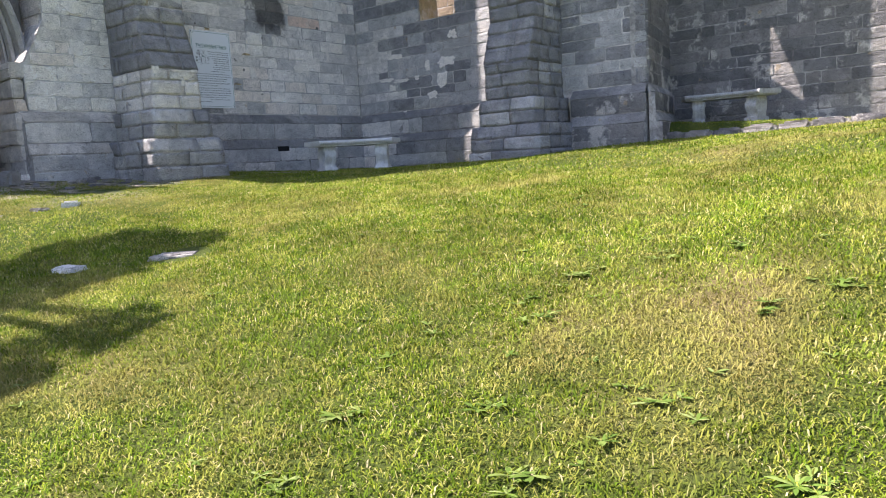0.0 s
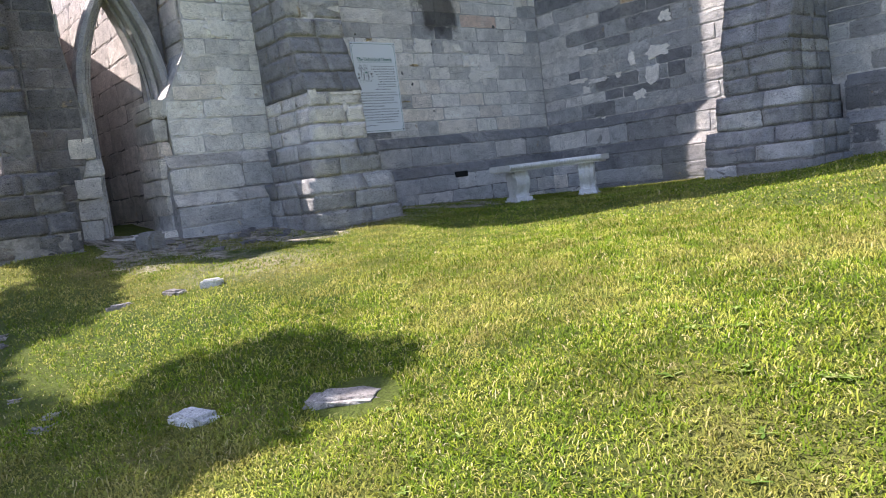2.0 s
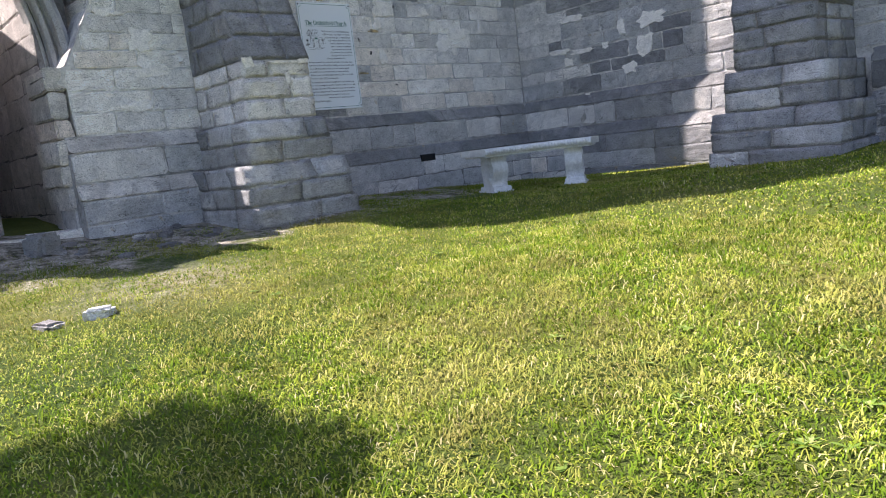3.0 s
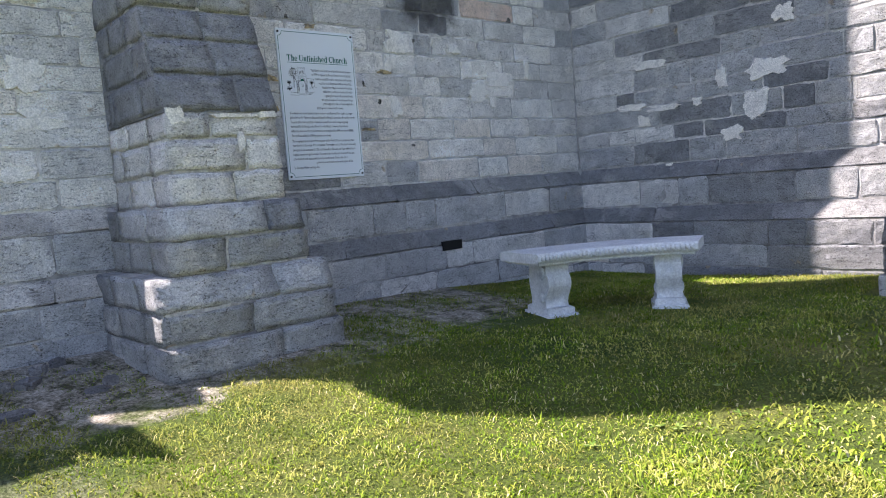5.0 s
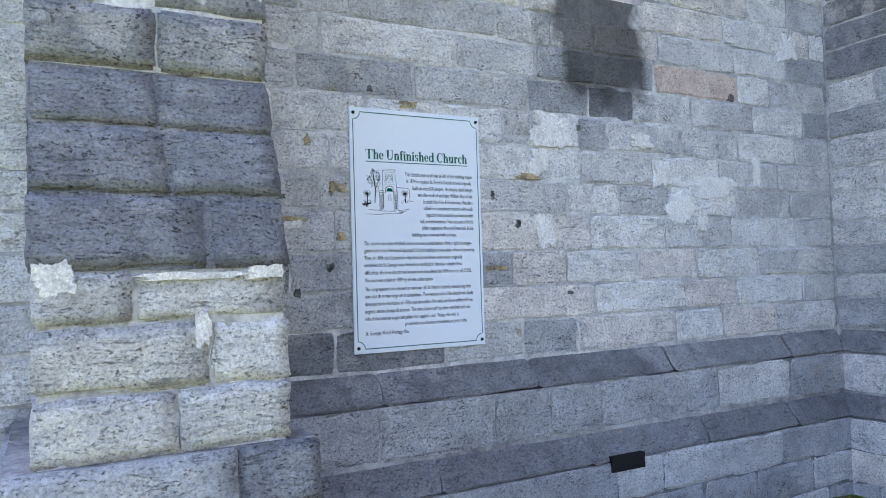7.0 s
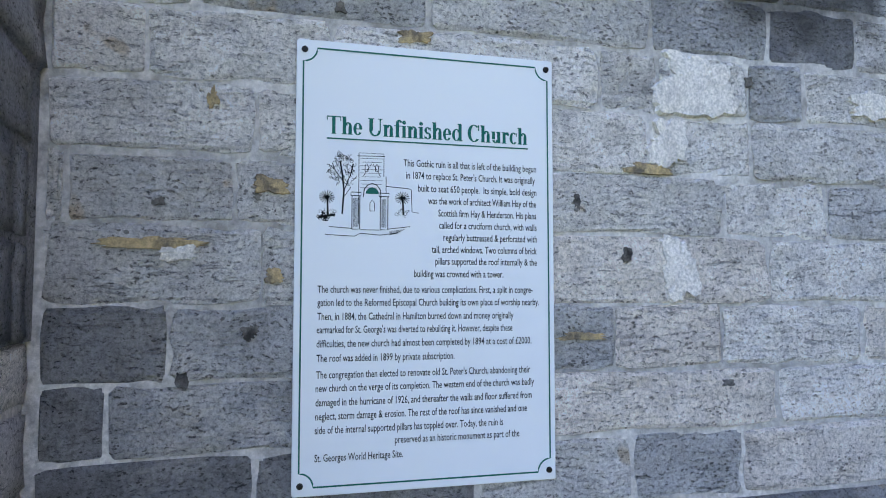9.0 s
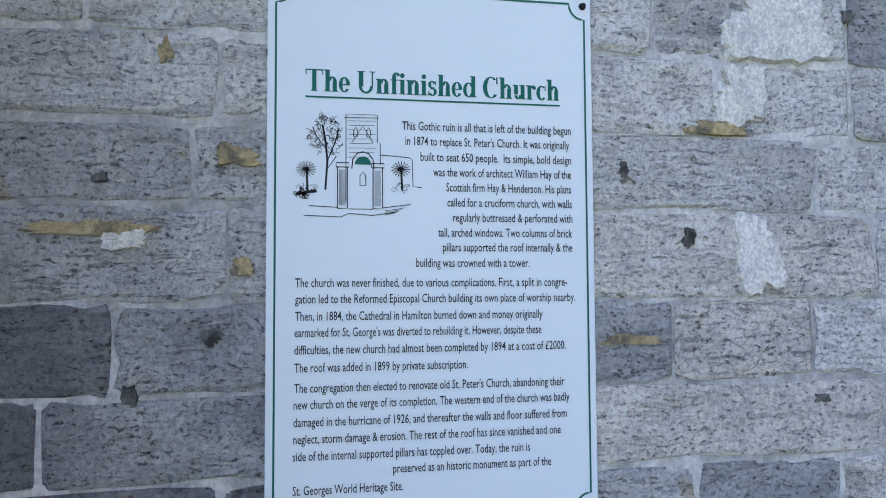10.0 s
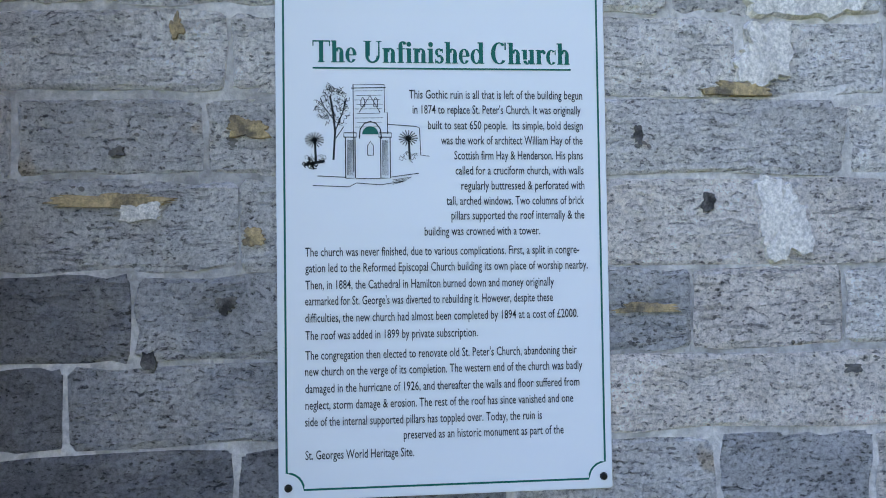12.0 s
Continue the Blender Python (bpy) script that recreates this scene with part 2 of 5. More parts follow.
# ---- mesh helpers ----
def mesh_ob(name, verts, faces, mat, parent=None, label="", smooth=False):
    me = bpy.data.meshes.new(name)
    me.from_pydata([tuple(v) for v in verts], [], faces)
    me.update()
    if mat:
        me.materials.append(mat)
    if smooth:
        me.polygons.foreach_set("use_smooth", [True] * len(me.polygons))
    ob = new(name, me)
    if parent:
        ob.parent = parent
    if label:
        tagged(ob, label)
    return ob


def part(name, bm, mat, parent=None, label="", smooth=False):
    me = bpy.data.meshes.new(name)
    bm.normal_update()
    bm.to_mesh(me)
    bm.free()
    me.materials.append(mat)
    if smooth:
        me.polygons.foreach_set("use_smooth", [True] * len(me.polygons))
    ob = new(name, me)
    if parent:
        ob.parent = parent
    if label:
        tagged(ob, label)
    return ob


def box_bm(x0, x1, y0, y1, z0, z1, bevel=0.0, bm=None):
    own = bm is None
    bm = bm or bmesh.new()
    r = bmesh.ops.create_cube(bm, size=1.0, matrix=Matrix.Translation(((x0 + x1) / 2, (y0 + y1) / 2, (z0 + z1) / 2)) @ Matrix.Diagonal((x1 - x0, y1 - y0, z1 - z0, 1)))
    if bevel and own:
        bmesh.ops.bevel(bm, geom=bm.edges[:], offset=bevel, segments=2, affect="EDGES")
    return bm


def slab(outer, holes, place, depth):
    """A wall plate from its outline and holes in (u, z); place(u, d, z) puts a point d behind the face."""
    bm = bmesh.new()
    loops = []
    for pts in [outer, *holes]:
        vs = [bm.verts.new((u, 0, z)) for u, z in pts]
        for a, b in zip(vs, vs[1:] + vs[:1]):
            bm.edges.new((a, b))
        loops.append(vs)
    bmesh.ops.triangle_fill(bm, use_beauty=True, edges=bm.edges[:])
    front = bm.faces[:]
    ext = bmesh.ops.extrude_face_region(bm, geom=front, use_keep_orig=True)
    for v in ext["geom"]:
        if isinstance(v, bmesh.types.BMVert):
            v.co.y = depth
    for v in bm.verts:
        v.co = place(*v.co)
    bmesh.ops.recalc_face_normals(bm, faces=bm.faces[:])
    return bm


def arch(c, half, z0, spring, rise, n=10):
    """A pointed opening in (u, z), from the sill up and over."""
    pts = [(c - half, z0)]
    rad = (rise * rise + half * half) / (2 * half)
    a1 = math.acos(max(-1.0, (rad - half) / rad))
    for k in range(n + 1):
        a = a1 * k / n
        pts.append((c - half + rad - rad * math.cos(a), spring + rad * math.sin(a)))
    for k in range(n - 1, -1, -1):
        a = a1 * k / n
        pts.append((c + half - rad + rad * math.cos(a), spring + rad * math.sin(a)))
    pts.append((c + half, z0))
    return pts


def span_of(poly, z):
    """The stretch of u that an outline takes up at the height z."""
    us = []
    for (u0, z0), (u1, z1) in zip(poly, poly[1:] + poly[:1]):
        if (z0 <= z) != (z1 <= z):
            us.append(u0 + (u1 - u0) * (z - z0) / (z1 - z0))
    return (min(us), max(us)) if len(us) > 1 else None


# unit blocks: x 0..1 along the wall, y 0 (face) .. 1 (back), z 0..1
def unit_block(seed, top_slope=0.0):
    rng = random.Random(seed)
    us, zs = [0, 0.03, 0.16, 0.33, 0.5, 0.67, 0.84, 0.97, 1], [0, 0.08, 0.36, 0.64, 0.92, 1]
    nu, nz = len(us) - 1, len(zs) - 1
    vs, fs = [], []
    chip = [rng.uniform(0.3, 1.5) for _ in range(4)]
    for j in range(nz + 1):
        for i in range(nu + 1):
            side, bed = i in (0, nu), j in (0, nz)
            d = (0.045 if side or bed else 0.0) + rng.uniform(-0.03, 0.04)
            u = us[i] + (rng.uniform(-0.012, 0.014) if side else rng.uniform(-0.02, 0.02) if 1 < i < nu - 1 else 0)
            z = zs[j] + (rng.uniform(-0.03, 0.045) * (1 if j == 0 else -1) if bed else rng.uniform(-0.03, 0.03) if 1 < j < nz - 1 else 0)
            if side and bed:
                c = chip[(i > 0) * 2 + (j > 0)]
                u += (0.016 if i == 0 else -0.016) * c
                z += (0.07 if j == 0 else -0.07) * c
                d += 0.05
            vs.append((u, d, z))
    w = nu + 1
    for j in range(nz):
        for i in range(nu):
            fs.append((j * w + i, j * w + i + 1, (j + 1) * w + i + 1, (j + 1) * w + i))
    back = len(vs)
    vs += [(0, 1, 0), (1, 1, 0), (1, 1, 1), (0, 1, 1)]
    fs.append((*range(nu, -1, -1), back, back + 1))
    fs.append((*range(nz * w, nz * w + w), back + 2, back + 3))
    fs.append((*(j * w for j in range(nz + 1)), back + 3, back))
    fs.append((*(j * w + nu for j in range(nz, -1, -1)), back + 1, back + 2))
    if top_slope:
        vs = [(u, d + (top_slope * max(0.0, (z - 0.12)) / 0.88 if d < 0.5 else 0), z) for u, d, z in vs]
    return vs, fs


UNITS = [unit_block(k) for k in range(14)]
SHARED = {}


def shared_mesh(key, unit, mat):
    if (key, mat.name) not in SHARED:
        me = bpy.data.meshes.new("stone")
        me.from_pydata(unit[0], [], unit[1])
        me.update()
        me.materials.append(mat)
        SHARED[key, mat.name] = me
    return SHARED[key, mat.name]


class Face:
    """An upright face: origin, way along it, way out of it."""

    def __init__(self, o, along, out):
        self.o, self.a, self.n = Vector(o), Vector(along).normalized(), Vector(out).normalized()

    def at(self, u, d, z):
        return self.o + self.a * u - self.n * d + Vector((0, 0, z))

    def matrix(self, u, d, z, w, dep, h):
        m = Matrix.Identity(4)
        for k, (v, s) in enumerate(((self.a, w), (-self.n, dep), (Vector((0, 0, 1)), h))):
            for r in range(3):
                m[r][k] = v[r] * s
        p = self.at(u, d, z)
        for r in range(3):
            m[r][3] = p[r]
        return m


JOINED = {}


def lay(face, u0, u1, courses, parent, mat, matj, near=None, holes=(), seed=0, long=(0.20, 0.82), proud=0.0, gap=0.011, depth=0.10, out=0.009, units=UNITS, first=None):
    """Lays blocks course by course; those for which near(u, z) holds are parts, the rest is joined."""
    rng = random.Random(seed)
    z = courses[0]
    for ci, h in enumerate(courses[1:]):
        stretches = [(u0, u1)]
        for poly in holes:
            s = [span_of(poly, z + h * f) for f in (0.08, 0.5, 0.92)]
            s = [x for x in s if x]
            if s:
                a, b = min(x[0] for x in s), max(x[1] for x in s)
                stretches = [q for p in stretches for q in ((p[0], min(p[1], a)), (max(p[0], b), p[1])) if q[1] - q[0] > 0.03]
        for a, b in stretches:
            u = a
            firsts = list(first[ci]) if first and ci < len(first) else []
            while u < b - 1e-6:
                w = (firsts.pop(0) - u) if firsts else rng.uniform(*long)
                if w <= 0.02:
                    continue
                if b - (u + w) < long[0] * 0.6:
                    w = b - u
                w = min(w, b - u)
                g = gap * rng.uniform(0.7, 1.5)
                k = rng.randrange(len(units))
                m = face.matrix(u + g / 2, -(proud + rng.uniform(0, out)), z + g / 2, max(w - g, 0.02), depth, h - g)
                if near and near(u + w / 2, z + h / 2):
                    ob = new("stone", shared_mesh((id(units), k), units[k], mat(u + w / 2, z + h / 2, rng) if callable(mat) else mat))
                    ob.parent = parent
                    ob.matrix_basis = m
                else:
                    JOINED.setdefault((parent.name, matj.name), [parent, matj, [], []])
                    rec = JOINED[parent.name, matj.name]
                    base = len(rec[2])
                    rec[2].extend(tuple(m @ Vector(v)) for v in units[k][0])
                    rec[3].extend(tuple(i + base for i in f) for f in units[k][1])
                u += w
        z += h


def lay_row(face, z0, z1, joints, tones, parent, seed, proud=0.0, gap=0.011, depth=0.10):
    """One course with its joints where they stand, and a letter of TONES for each block."""
    rng = random.Random(seed)
    for a, b, tone in zip(joints, joints[1:], tones):
        k = rng.randrange(len(UNITS))
        g = gap * rng.uniform(0.75, 1.3)
        ob = new("stone", shared_mesh((id(UNITS), k), UNITS[k], TONES[tone]))
        ob.parent = parent
        ob.matrix_basis = face.matrix(a + g / 2, -(proud + rng.uniform(0, 0.007)), z0 + g / 2, b - a - g, depth, z1 - z0 - g)


def courses(z0, z1, seed, lo=0.150, hi=0.215):
    rng = random.Random(seed)
    out, z = [z0], z0
    while z1 - z > hi * 1.4:
        h = rng.uniform(lo, hi)
        out.append(h)
        z += h
    out.append(z1 - z)
    return out


# ---- ground ----
def ground_z(x, y):
    x = min(max(x, -11.5), 2.5)
    y = min(max(y, -1.0), 15.0)
    z = -0.3327 - 0.0742 * x + 0.3297 * y + 0.0075 * x * x + 0.0211 * x * y - 0.0097 * y * y
    z -= 0.0145 * max(0.0, x + 4.5) * max(0.0, y - 5.0)
    z += 0.07 * math.exp(-((x + 7.2) ** 2 + (y - 4.2) ** 2) / 1.6) - 0.06 * math.exp(-((x + 5.9) ** 2 + (y - 2.9) ** 2) / 0.8)
    k = min(max((y - 11.20) / 0.2, 0.0), 1.0) * min(max((x + 5.0) / 0.4, 0.0), 1.0)
    z += max(0.20 - 0.08 * (x + 3.8), 0.03) * k * k * (3 - 2 * k)
    z += 0.22 * math.exp(-((x + 10.0) ** 2 + (y - 3.2) ** 2) / 1.3)
    z += 0.05 * math.exp(-((x + 3.5) ** 2 + (y - 4.6) ** 2) / 1.5) - 0.07 * math.exp(-((x + 6.8) ** 2 + (y - 6.6) ** 2) / 0.9)
    return z + 0.02 * noise.noise(Vector((x * 0.8, y * 0.8, 0))) + 0.012 * noise.noise(Vector((x * 2.7, y * 2.7, 4)))


def axis_steps(lo, hi, fine, far):
    a = list(np.arange(lo, hi + 1e-6, fine))
    d, left, right = 1.0, [], []
    while d < far:
        left.append(lo - d)
        right.append(hi + d)
        d *= 1.9
    return left[::-1] + a + right


def grass_ground():
    m, n, l, b = node_mat("lawn_soil", 1.0)
    geo = n.new("ShaderNodeNewGeometry")
    pos = geo.outputs["Position"]
    a = tex_noise(n, l, pos, 0.7, 5, 0.6)
    r = ramp(n, [(0.32, (0.05, 0.085, 0.012)), (0.5, (0.095, 0.125, 0.02)), (0.62, (0.18, 0.18, 0.045)), (0.74, (0.25, 0.20, 0.085))])
    l.new(a.outputs[0], r.inputs[0])
    f = tex_noise(n, l, pos, 60, 4, 0.7)
    fr = ramp(n, [(0.3, 0.55), (0.7, 1.4)])
    l.new(f.outputs[0], fr.inputs[0])
    c = mix(n, l, 1.0, r.outputs[0], fr.outputs[0], "MULTIPLY")
    # bare sandy soil along the wall foot
    sep = n.new("ShaderNodeSeparateXYZ")
    l.new(pos, sep.inputs[0])
    w = tex_noise(n, l, pos, 3.0, 5, 0.65)
    e = math_node(n, l, "ADD", sep.outputs["X"], math_node(n, l, "MULTIPLY", w.outputs[0], 1.6))
    bare = ramp(n, [(0.0, 1.0), (0.3, 0.0)])
    l.new(math_node(n, l, "ADD", e, 7.95), bare.inputs[0])
    south = ramp(n, [(0.0, 1.0), (0.3, 0.0)])
    l.new(math_node(n, l, "SUBTRACT", sep.outputs["Y"], 8.5), south.inputs[0])
    bf = math_node(n, l, "MULTIPLY", bare.outputs[0], south.outputs[0])
    bf = math_node(n, l, "MULTIPLY", bf, math_node(n, l, "GREATER_THAN", sep.outputs["X"], -10.4))
    bf = math_node(n, l, "MULTIPLY", bf, math_node(n, l, "GREATER_THAN", math_node(n, l, "ADD", sep.outputs["Y"], w.outputs[0]), 4.3))
    far = n.new("ShaderNodeVectorMath")
    far.operation = "DISTANCE"
    far.inputs[1].default_value = (-7.85, 4.55, 1.2)
    l.new(pos, far.inputs[0])
    spot = ramp(n, [(0.2, 0.55), (0.8, 0.0)])
    l.new(math_node(n, l, "ADD", math_node(n, l, "SUBTRACT", far.outputs["Value"], 0.4), math_node(n, l, "MULTIPLY", w.outputs[0], 0.8)), spot.inputs[0])
    bf = math_node(n, l, "MAXIMUM", bf, spot.outputs[0])
    sand = tex_noise(n, l, pos, 7.5, 8, 0.75)
    soil = ramp(n, [(0.40, (0.09, 0.085, 0.045)), (0.50, (0.33, 0.285, 0.225)), (0.62, (0.54, 0.48, 0.40))])
    l.new(sand.outputs[0], soil.inputs[0])
    soil2 = mix(n, l, 1.0, soil.outputs[0], fr.outputs[0], "MULTIPLY")
    c = mix(n, l, bf, c, soil2)
    l.new(c, b.inputs["Base Color"])
    bp = n.new("ShaderNodeBump")
    bp.inputs["Strength"].default_value, bp.inputs["Distance"].default_value = 0.9, 0.03
    l.new(math_node(n, l, "ADD", f.outputs[0], math_node(n, l, "MULTIPLY", sand.outputs[0], 2.0)), bp.inputs["Height"])
    l.new(bp.outputs[0], b.inputs["Normal"])
    xs, ys = axis_steps(-11.5, 3.0, 0.2, 1500), axis_steps(-2.0, 15.0, 0.2, 1500)
    vs = [(x, y, ground_z(x, y)) for y in ys for x in xs]
    w = len(xs)
    fs = [(j * w + i, j * w + i + 1, (j + 1) * w + i + 1, (j + 1) * w + i) for j in range(len(ys) - 1) for i in range(w - 1)]
    return tagged(mesh_ob("ground", vs, fs, m, smooth=True), "sloping sunlit lawn with bare sandy soil by the walls", "ground", kind="structure")


ground = grass_ground()

# ---- walls ----
XA, YB = -10.015, 10.83
# wall tops and open portal head are unseen, shaped for the shade they cast
TOP = 13.0
PORTAL = [(3.86, 0.0), (3.86, 1.97), (4.0, 2.4), (4.03, 2.9), (3.94, 3.56), (3.89, 4.14), (3.85, 5.0), (3.85, 6.0), (4.75, 6.0), (4.75, 5.3), (5.20, 4.85), (5.16, 3.52), (5.03, 3.26), (4.89, 3.0), (4.68, 2.9), (4.86, 2.8), (4.87, 2.4), (4.74, 2.02), (4.74, 0.0)]
# above the sill, an unseen outline shaped to pass the sun strip
WIN_A = [(8.53, 4.38), (8.53, 4.7), (8.10, 4.8), (8.10, 9.2), (8.45, 9.9), (8.82, 9.2), (8.82, 4.8), (9.13, 4.7), (9.13, 4.38)]
WIN_B = arch(-8.10, 0.385, 3.88, 7.0, 1.1)
# unseen second opening, cut to let the sun reach the far wall
SUN_GAP_B = arch(-5.24, 0.62, 4.75, 9.0, 1.3)
YC = 12.65
FA = Face((XA, 0, 0), (0, 1, 0), (1, 0, 0))
FB = Face((0, YB - 0.015, 0), (1, 0, 0), (0, -1, 0))
FC = Face((0, YC, 0), (1, 0, 0), (0, -1, 0))
FE = Face((-4.40, YB, 0), (-0.36, YC - YB, 0), (YC - YB, 0.36, 0))
REC = 0.003


def wall(name, face, outer, holes, label, depth=0.75, mat=None):
    bm = slab(outer, holes, lambda u, d, z: face.at(u, d + REC, z), depth)
    return tagged(part(name, bm, mat or MORTAR), label, "wall", kind="structure")


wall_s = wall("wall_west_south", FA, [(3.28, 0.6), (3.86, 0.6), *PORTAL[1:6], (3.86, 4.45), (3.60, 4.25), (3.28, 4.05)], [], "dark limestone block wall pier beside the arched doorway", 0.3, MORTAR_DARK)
wall_a = wall("wall_west", FA, [(4.74, 0.6), *PORTAL[17:9:-1], (4.75, 5.3), (4.75, TOP - 0.4), (7.5, TOP + 0.6), (YB + 0.7, TOP), (YB + 0.7, 0.6)], [WIN_A],
              "tall grey weathered limestone block church wall with white mortar", 0.4)
wall_b = wall("wall_north", FB, [(XA + 0.0, 0.6), (-4.56, 0.6), (-4.56, TOP), (XA, TOP)], [WIN_B, SUN_GAP_B], "weathered limestone block church wall with a pointed window, toned darker away from its corner", 0.5)
# unseen gap, shaped to throw a sun patch on the far wall
sun_gap_e = [(0.36, 5.22), (0.52, 5.55), (0.86, 6.05), (0.86, 4.70), (0.60, 4.95)]
wall_e = wall("wall_east_return", FE, [(0.02, 0.6), (1.84, 0.6), (1.84, TOP), (0.02, TOP)], [sun_gap_e], "shaded limestone return wall of the ruined church", 0.25, MORTAR_MID)
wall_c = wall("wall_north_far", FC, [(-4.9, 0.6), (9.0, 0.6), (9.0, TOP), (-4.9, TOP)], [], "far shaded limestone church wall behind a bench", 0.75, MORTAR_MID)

# courses of the west wall, from the plinth up
row_a = functools.partial(lay_row, FA, parent=wall_a)
row_a(2.395, 2.590, (6.70, 7.18, 7.75, 8.21, 8.57, 9.30, 9.70, 10.20, 10.81), "ddmgwlwm", seed=301)
row_a(2.590, 2.765, (6.70, 6.845, 7.38, 7.70, 8.70, 9.385, 9.84, 10.47, 10.81), "dgmwlwlm", seed=302)
row_a(2.765, 2.950, (6.70, 6.978, 7.50, 7.88, 8.158, 8.51, 9.02, 9.50, 10.05, 10.81), "dgmgwlwlm", seed=303)
row_a(2.950, 3.144, (6.70, 7.19, 7.62, 8.68, 9.246, 9.80, 10.43, 10.81), "mmwlmlm", seed=304)
row_a(3.144, 3.318, (6.70, 6.744, 7.124, 7.58, 8.525, 8.90, 9.30, 9.87, 10.38, 10.81), "mmmmlmlmm", seed=305)
row_a(3.318, 3.500, (6.70, 7.175, 7.60, 8.28, 8.63, 9.16, 9.72, 10.27, 10.81), "llllmlmm", seed=306)
row_a(3.500, 3.685, (6.70, 6.915, 7.36, 8.12, 8.31, 8.62, 8.82, 9.40, 9.90, 10.45, 10.81), "lllmlgmmlm", seed=307)
row_a(3.685, 3.870, (6.70, 7.02, 7.62, 8.29, 8.70, 9.03, 9.50, 10.05, 10.55, 10.81), "mgmgdmmlg", seed=308)
row_a(3.870, 4.055, (6.70, 7.15, 7.85, 8.35, 8.75, 9.20, 9.92, 10.22, 10.81), "mlmggslm", seed=309)
near_a = lambda u, z: u > 5.9 and z < 4.8
lay(FA, 6.70, YB - 0.01, courses(4.055, 5.4, 11), wall_a, shaded_mix(50, 60), STONE_J, near_a, [WIN_A], 3, gap=0.010)
lay(FA, 4.76, 6.02, courses(2.395, 5.4, 12), wall_a, shaded_mix(50, 60, "p", "pplwm"), STONE_J, lambda u, z: z < 4.6, [PORTAL], 4)
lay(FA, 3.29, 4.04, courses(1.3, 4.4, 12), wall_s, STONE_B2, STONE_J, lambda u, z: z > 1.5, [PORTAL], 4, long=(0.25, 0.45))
lay(FA, 4.78, YB - 0.01, courses(5.4, TOP - 0.3, 14, 0.28, 0.36), wall_a, STONE_J, STONE_J, None, [WIN_A], 5, long=(0.5, 1.0))
# tones darken away from the corner: its brighter, bounce-lit end is put into colour
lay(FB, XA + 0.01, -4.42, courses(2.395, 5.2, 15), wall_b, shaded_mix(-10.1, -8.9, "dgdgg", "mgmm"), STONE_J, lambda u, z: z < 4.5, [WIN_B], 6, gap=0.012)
# upper courses carry the shade tones in their colour
lay(FB, XA + 0.01, -4.42, courses(5.2, TOP - 0.2, 16, 0.28, 0.36), wall_b, STONE_B, STONE_J, None, [WIN_B, SUN_GAP_B], 7, long=(0.5, 1.0))
lay(FE, 0.0, 1.83, courses(1.2, 6.0, 17), wall_e, STONE_J, STONE_J, None, [sun_gap_e], 8)
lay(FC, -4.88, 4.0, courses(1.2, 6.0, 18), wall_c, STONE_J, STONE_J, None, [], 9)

# ---- plinths: two weathered set-offs along the foot of the walls ----
SLOPES = [unit_block(100 + k, 0.95) for k in range(6)]


def plinth(name, face, u0, u1, label, seed, near, top=None, faces=None):
    top, faces = top or STONE_DARK, faces or shaded_mix(50, 60, "g", "ggmg")
    out1, out2 = 0.185, 0.095
    bm = slab([(u0, 0.7), (u1, 0.7), (u1, 1.83), (u0, 1.83)], [], lambda u, d, z: face.at(u, d - out1 + REC, z), out1 - 0.004)
    box = slab([(u0, 1.83), (u1, 1.83), (u1, 2.24), (u0, 2.24)], [], lambda u, d, z: face.at(u, d - out2 + REC, z), out2 - 0.004)
    tmp = bpy.data.meshes.new("plinth_rest")
    box.to_mesh(tmp)
    box.free()
    bm.from_mesh(tmp)
    bpy.data.meshes.remove(tmp)
    ob = tagged(part(name, bm, MORTAR_MID), label, "plinth", kind="structure")
    lay(face, u0, u1, [1.02, 0.20, 0.205, 0.20, 0.205], ob, faces, STONE_J, near, [], seed, proud=out1, depth=0.12, long=(0.3, 1.0), gap=0.006)
    lay(face, u0, u1, [1.83, 0.16], ob, top, STONE_DARK_J, near, [], seed + 1, proud=out1 - 0.002, depth=0.105, units=SLOPES, long=(0.6, 1.3), out=0.001, gap=0.005)
    lay(face, u0, u1, [1.99, 0.25], ob, faces, STONE_J, near, [], seed + 2, proud=out2, depth=0.10, gap=0.009)
    lay(face, u0, u1, [2.24, 0.155], ob, top, STONE_DARK_J, near, [], seed + 3, proud=out2 - 0.002, depth=0.105, units=SLOPES, long=(0.6, 1.3), out=0.001, gap=0.005)
    return ob


plinth("plinth_west", FA, 6.75, YB - 0.03, "grey limestone plinth with two dark weathered set-offs", 40, lambda u, z: z > 1.2)
plinth("plinth_west_south", FA, 4.76, 6.0, "grey limestone plinth with two dark weathered set-offs beside a doorway", 50, lambda u, z: z > 1.2, STONE_BUT)
# the plinth's tones carry the same painted fall-off from the corner
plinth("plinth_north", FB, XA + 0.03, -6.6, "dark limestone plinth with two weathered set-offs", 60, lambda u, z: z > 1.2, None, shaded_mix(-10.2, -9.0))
plinth("plinth_north_end", FB, -5.6, -4.42, "dark limestone plinth beside a buttress", 70, None)
plinth("plinth_return", FE, -0.10, 1.60, "dark limestone plinth of the return wall", 75, None)

# the drain hole in the west plinth: a black box painted as its inner shade
tagged(part("drain_hole", box_bm(-9.90, -9.814, 8.605, 8.828, 1.782, 1.862), BLACK), "black box standing for the shade inside a small drain hole in the plinth", "drain hole", kind="structure")


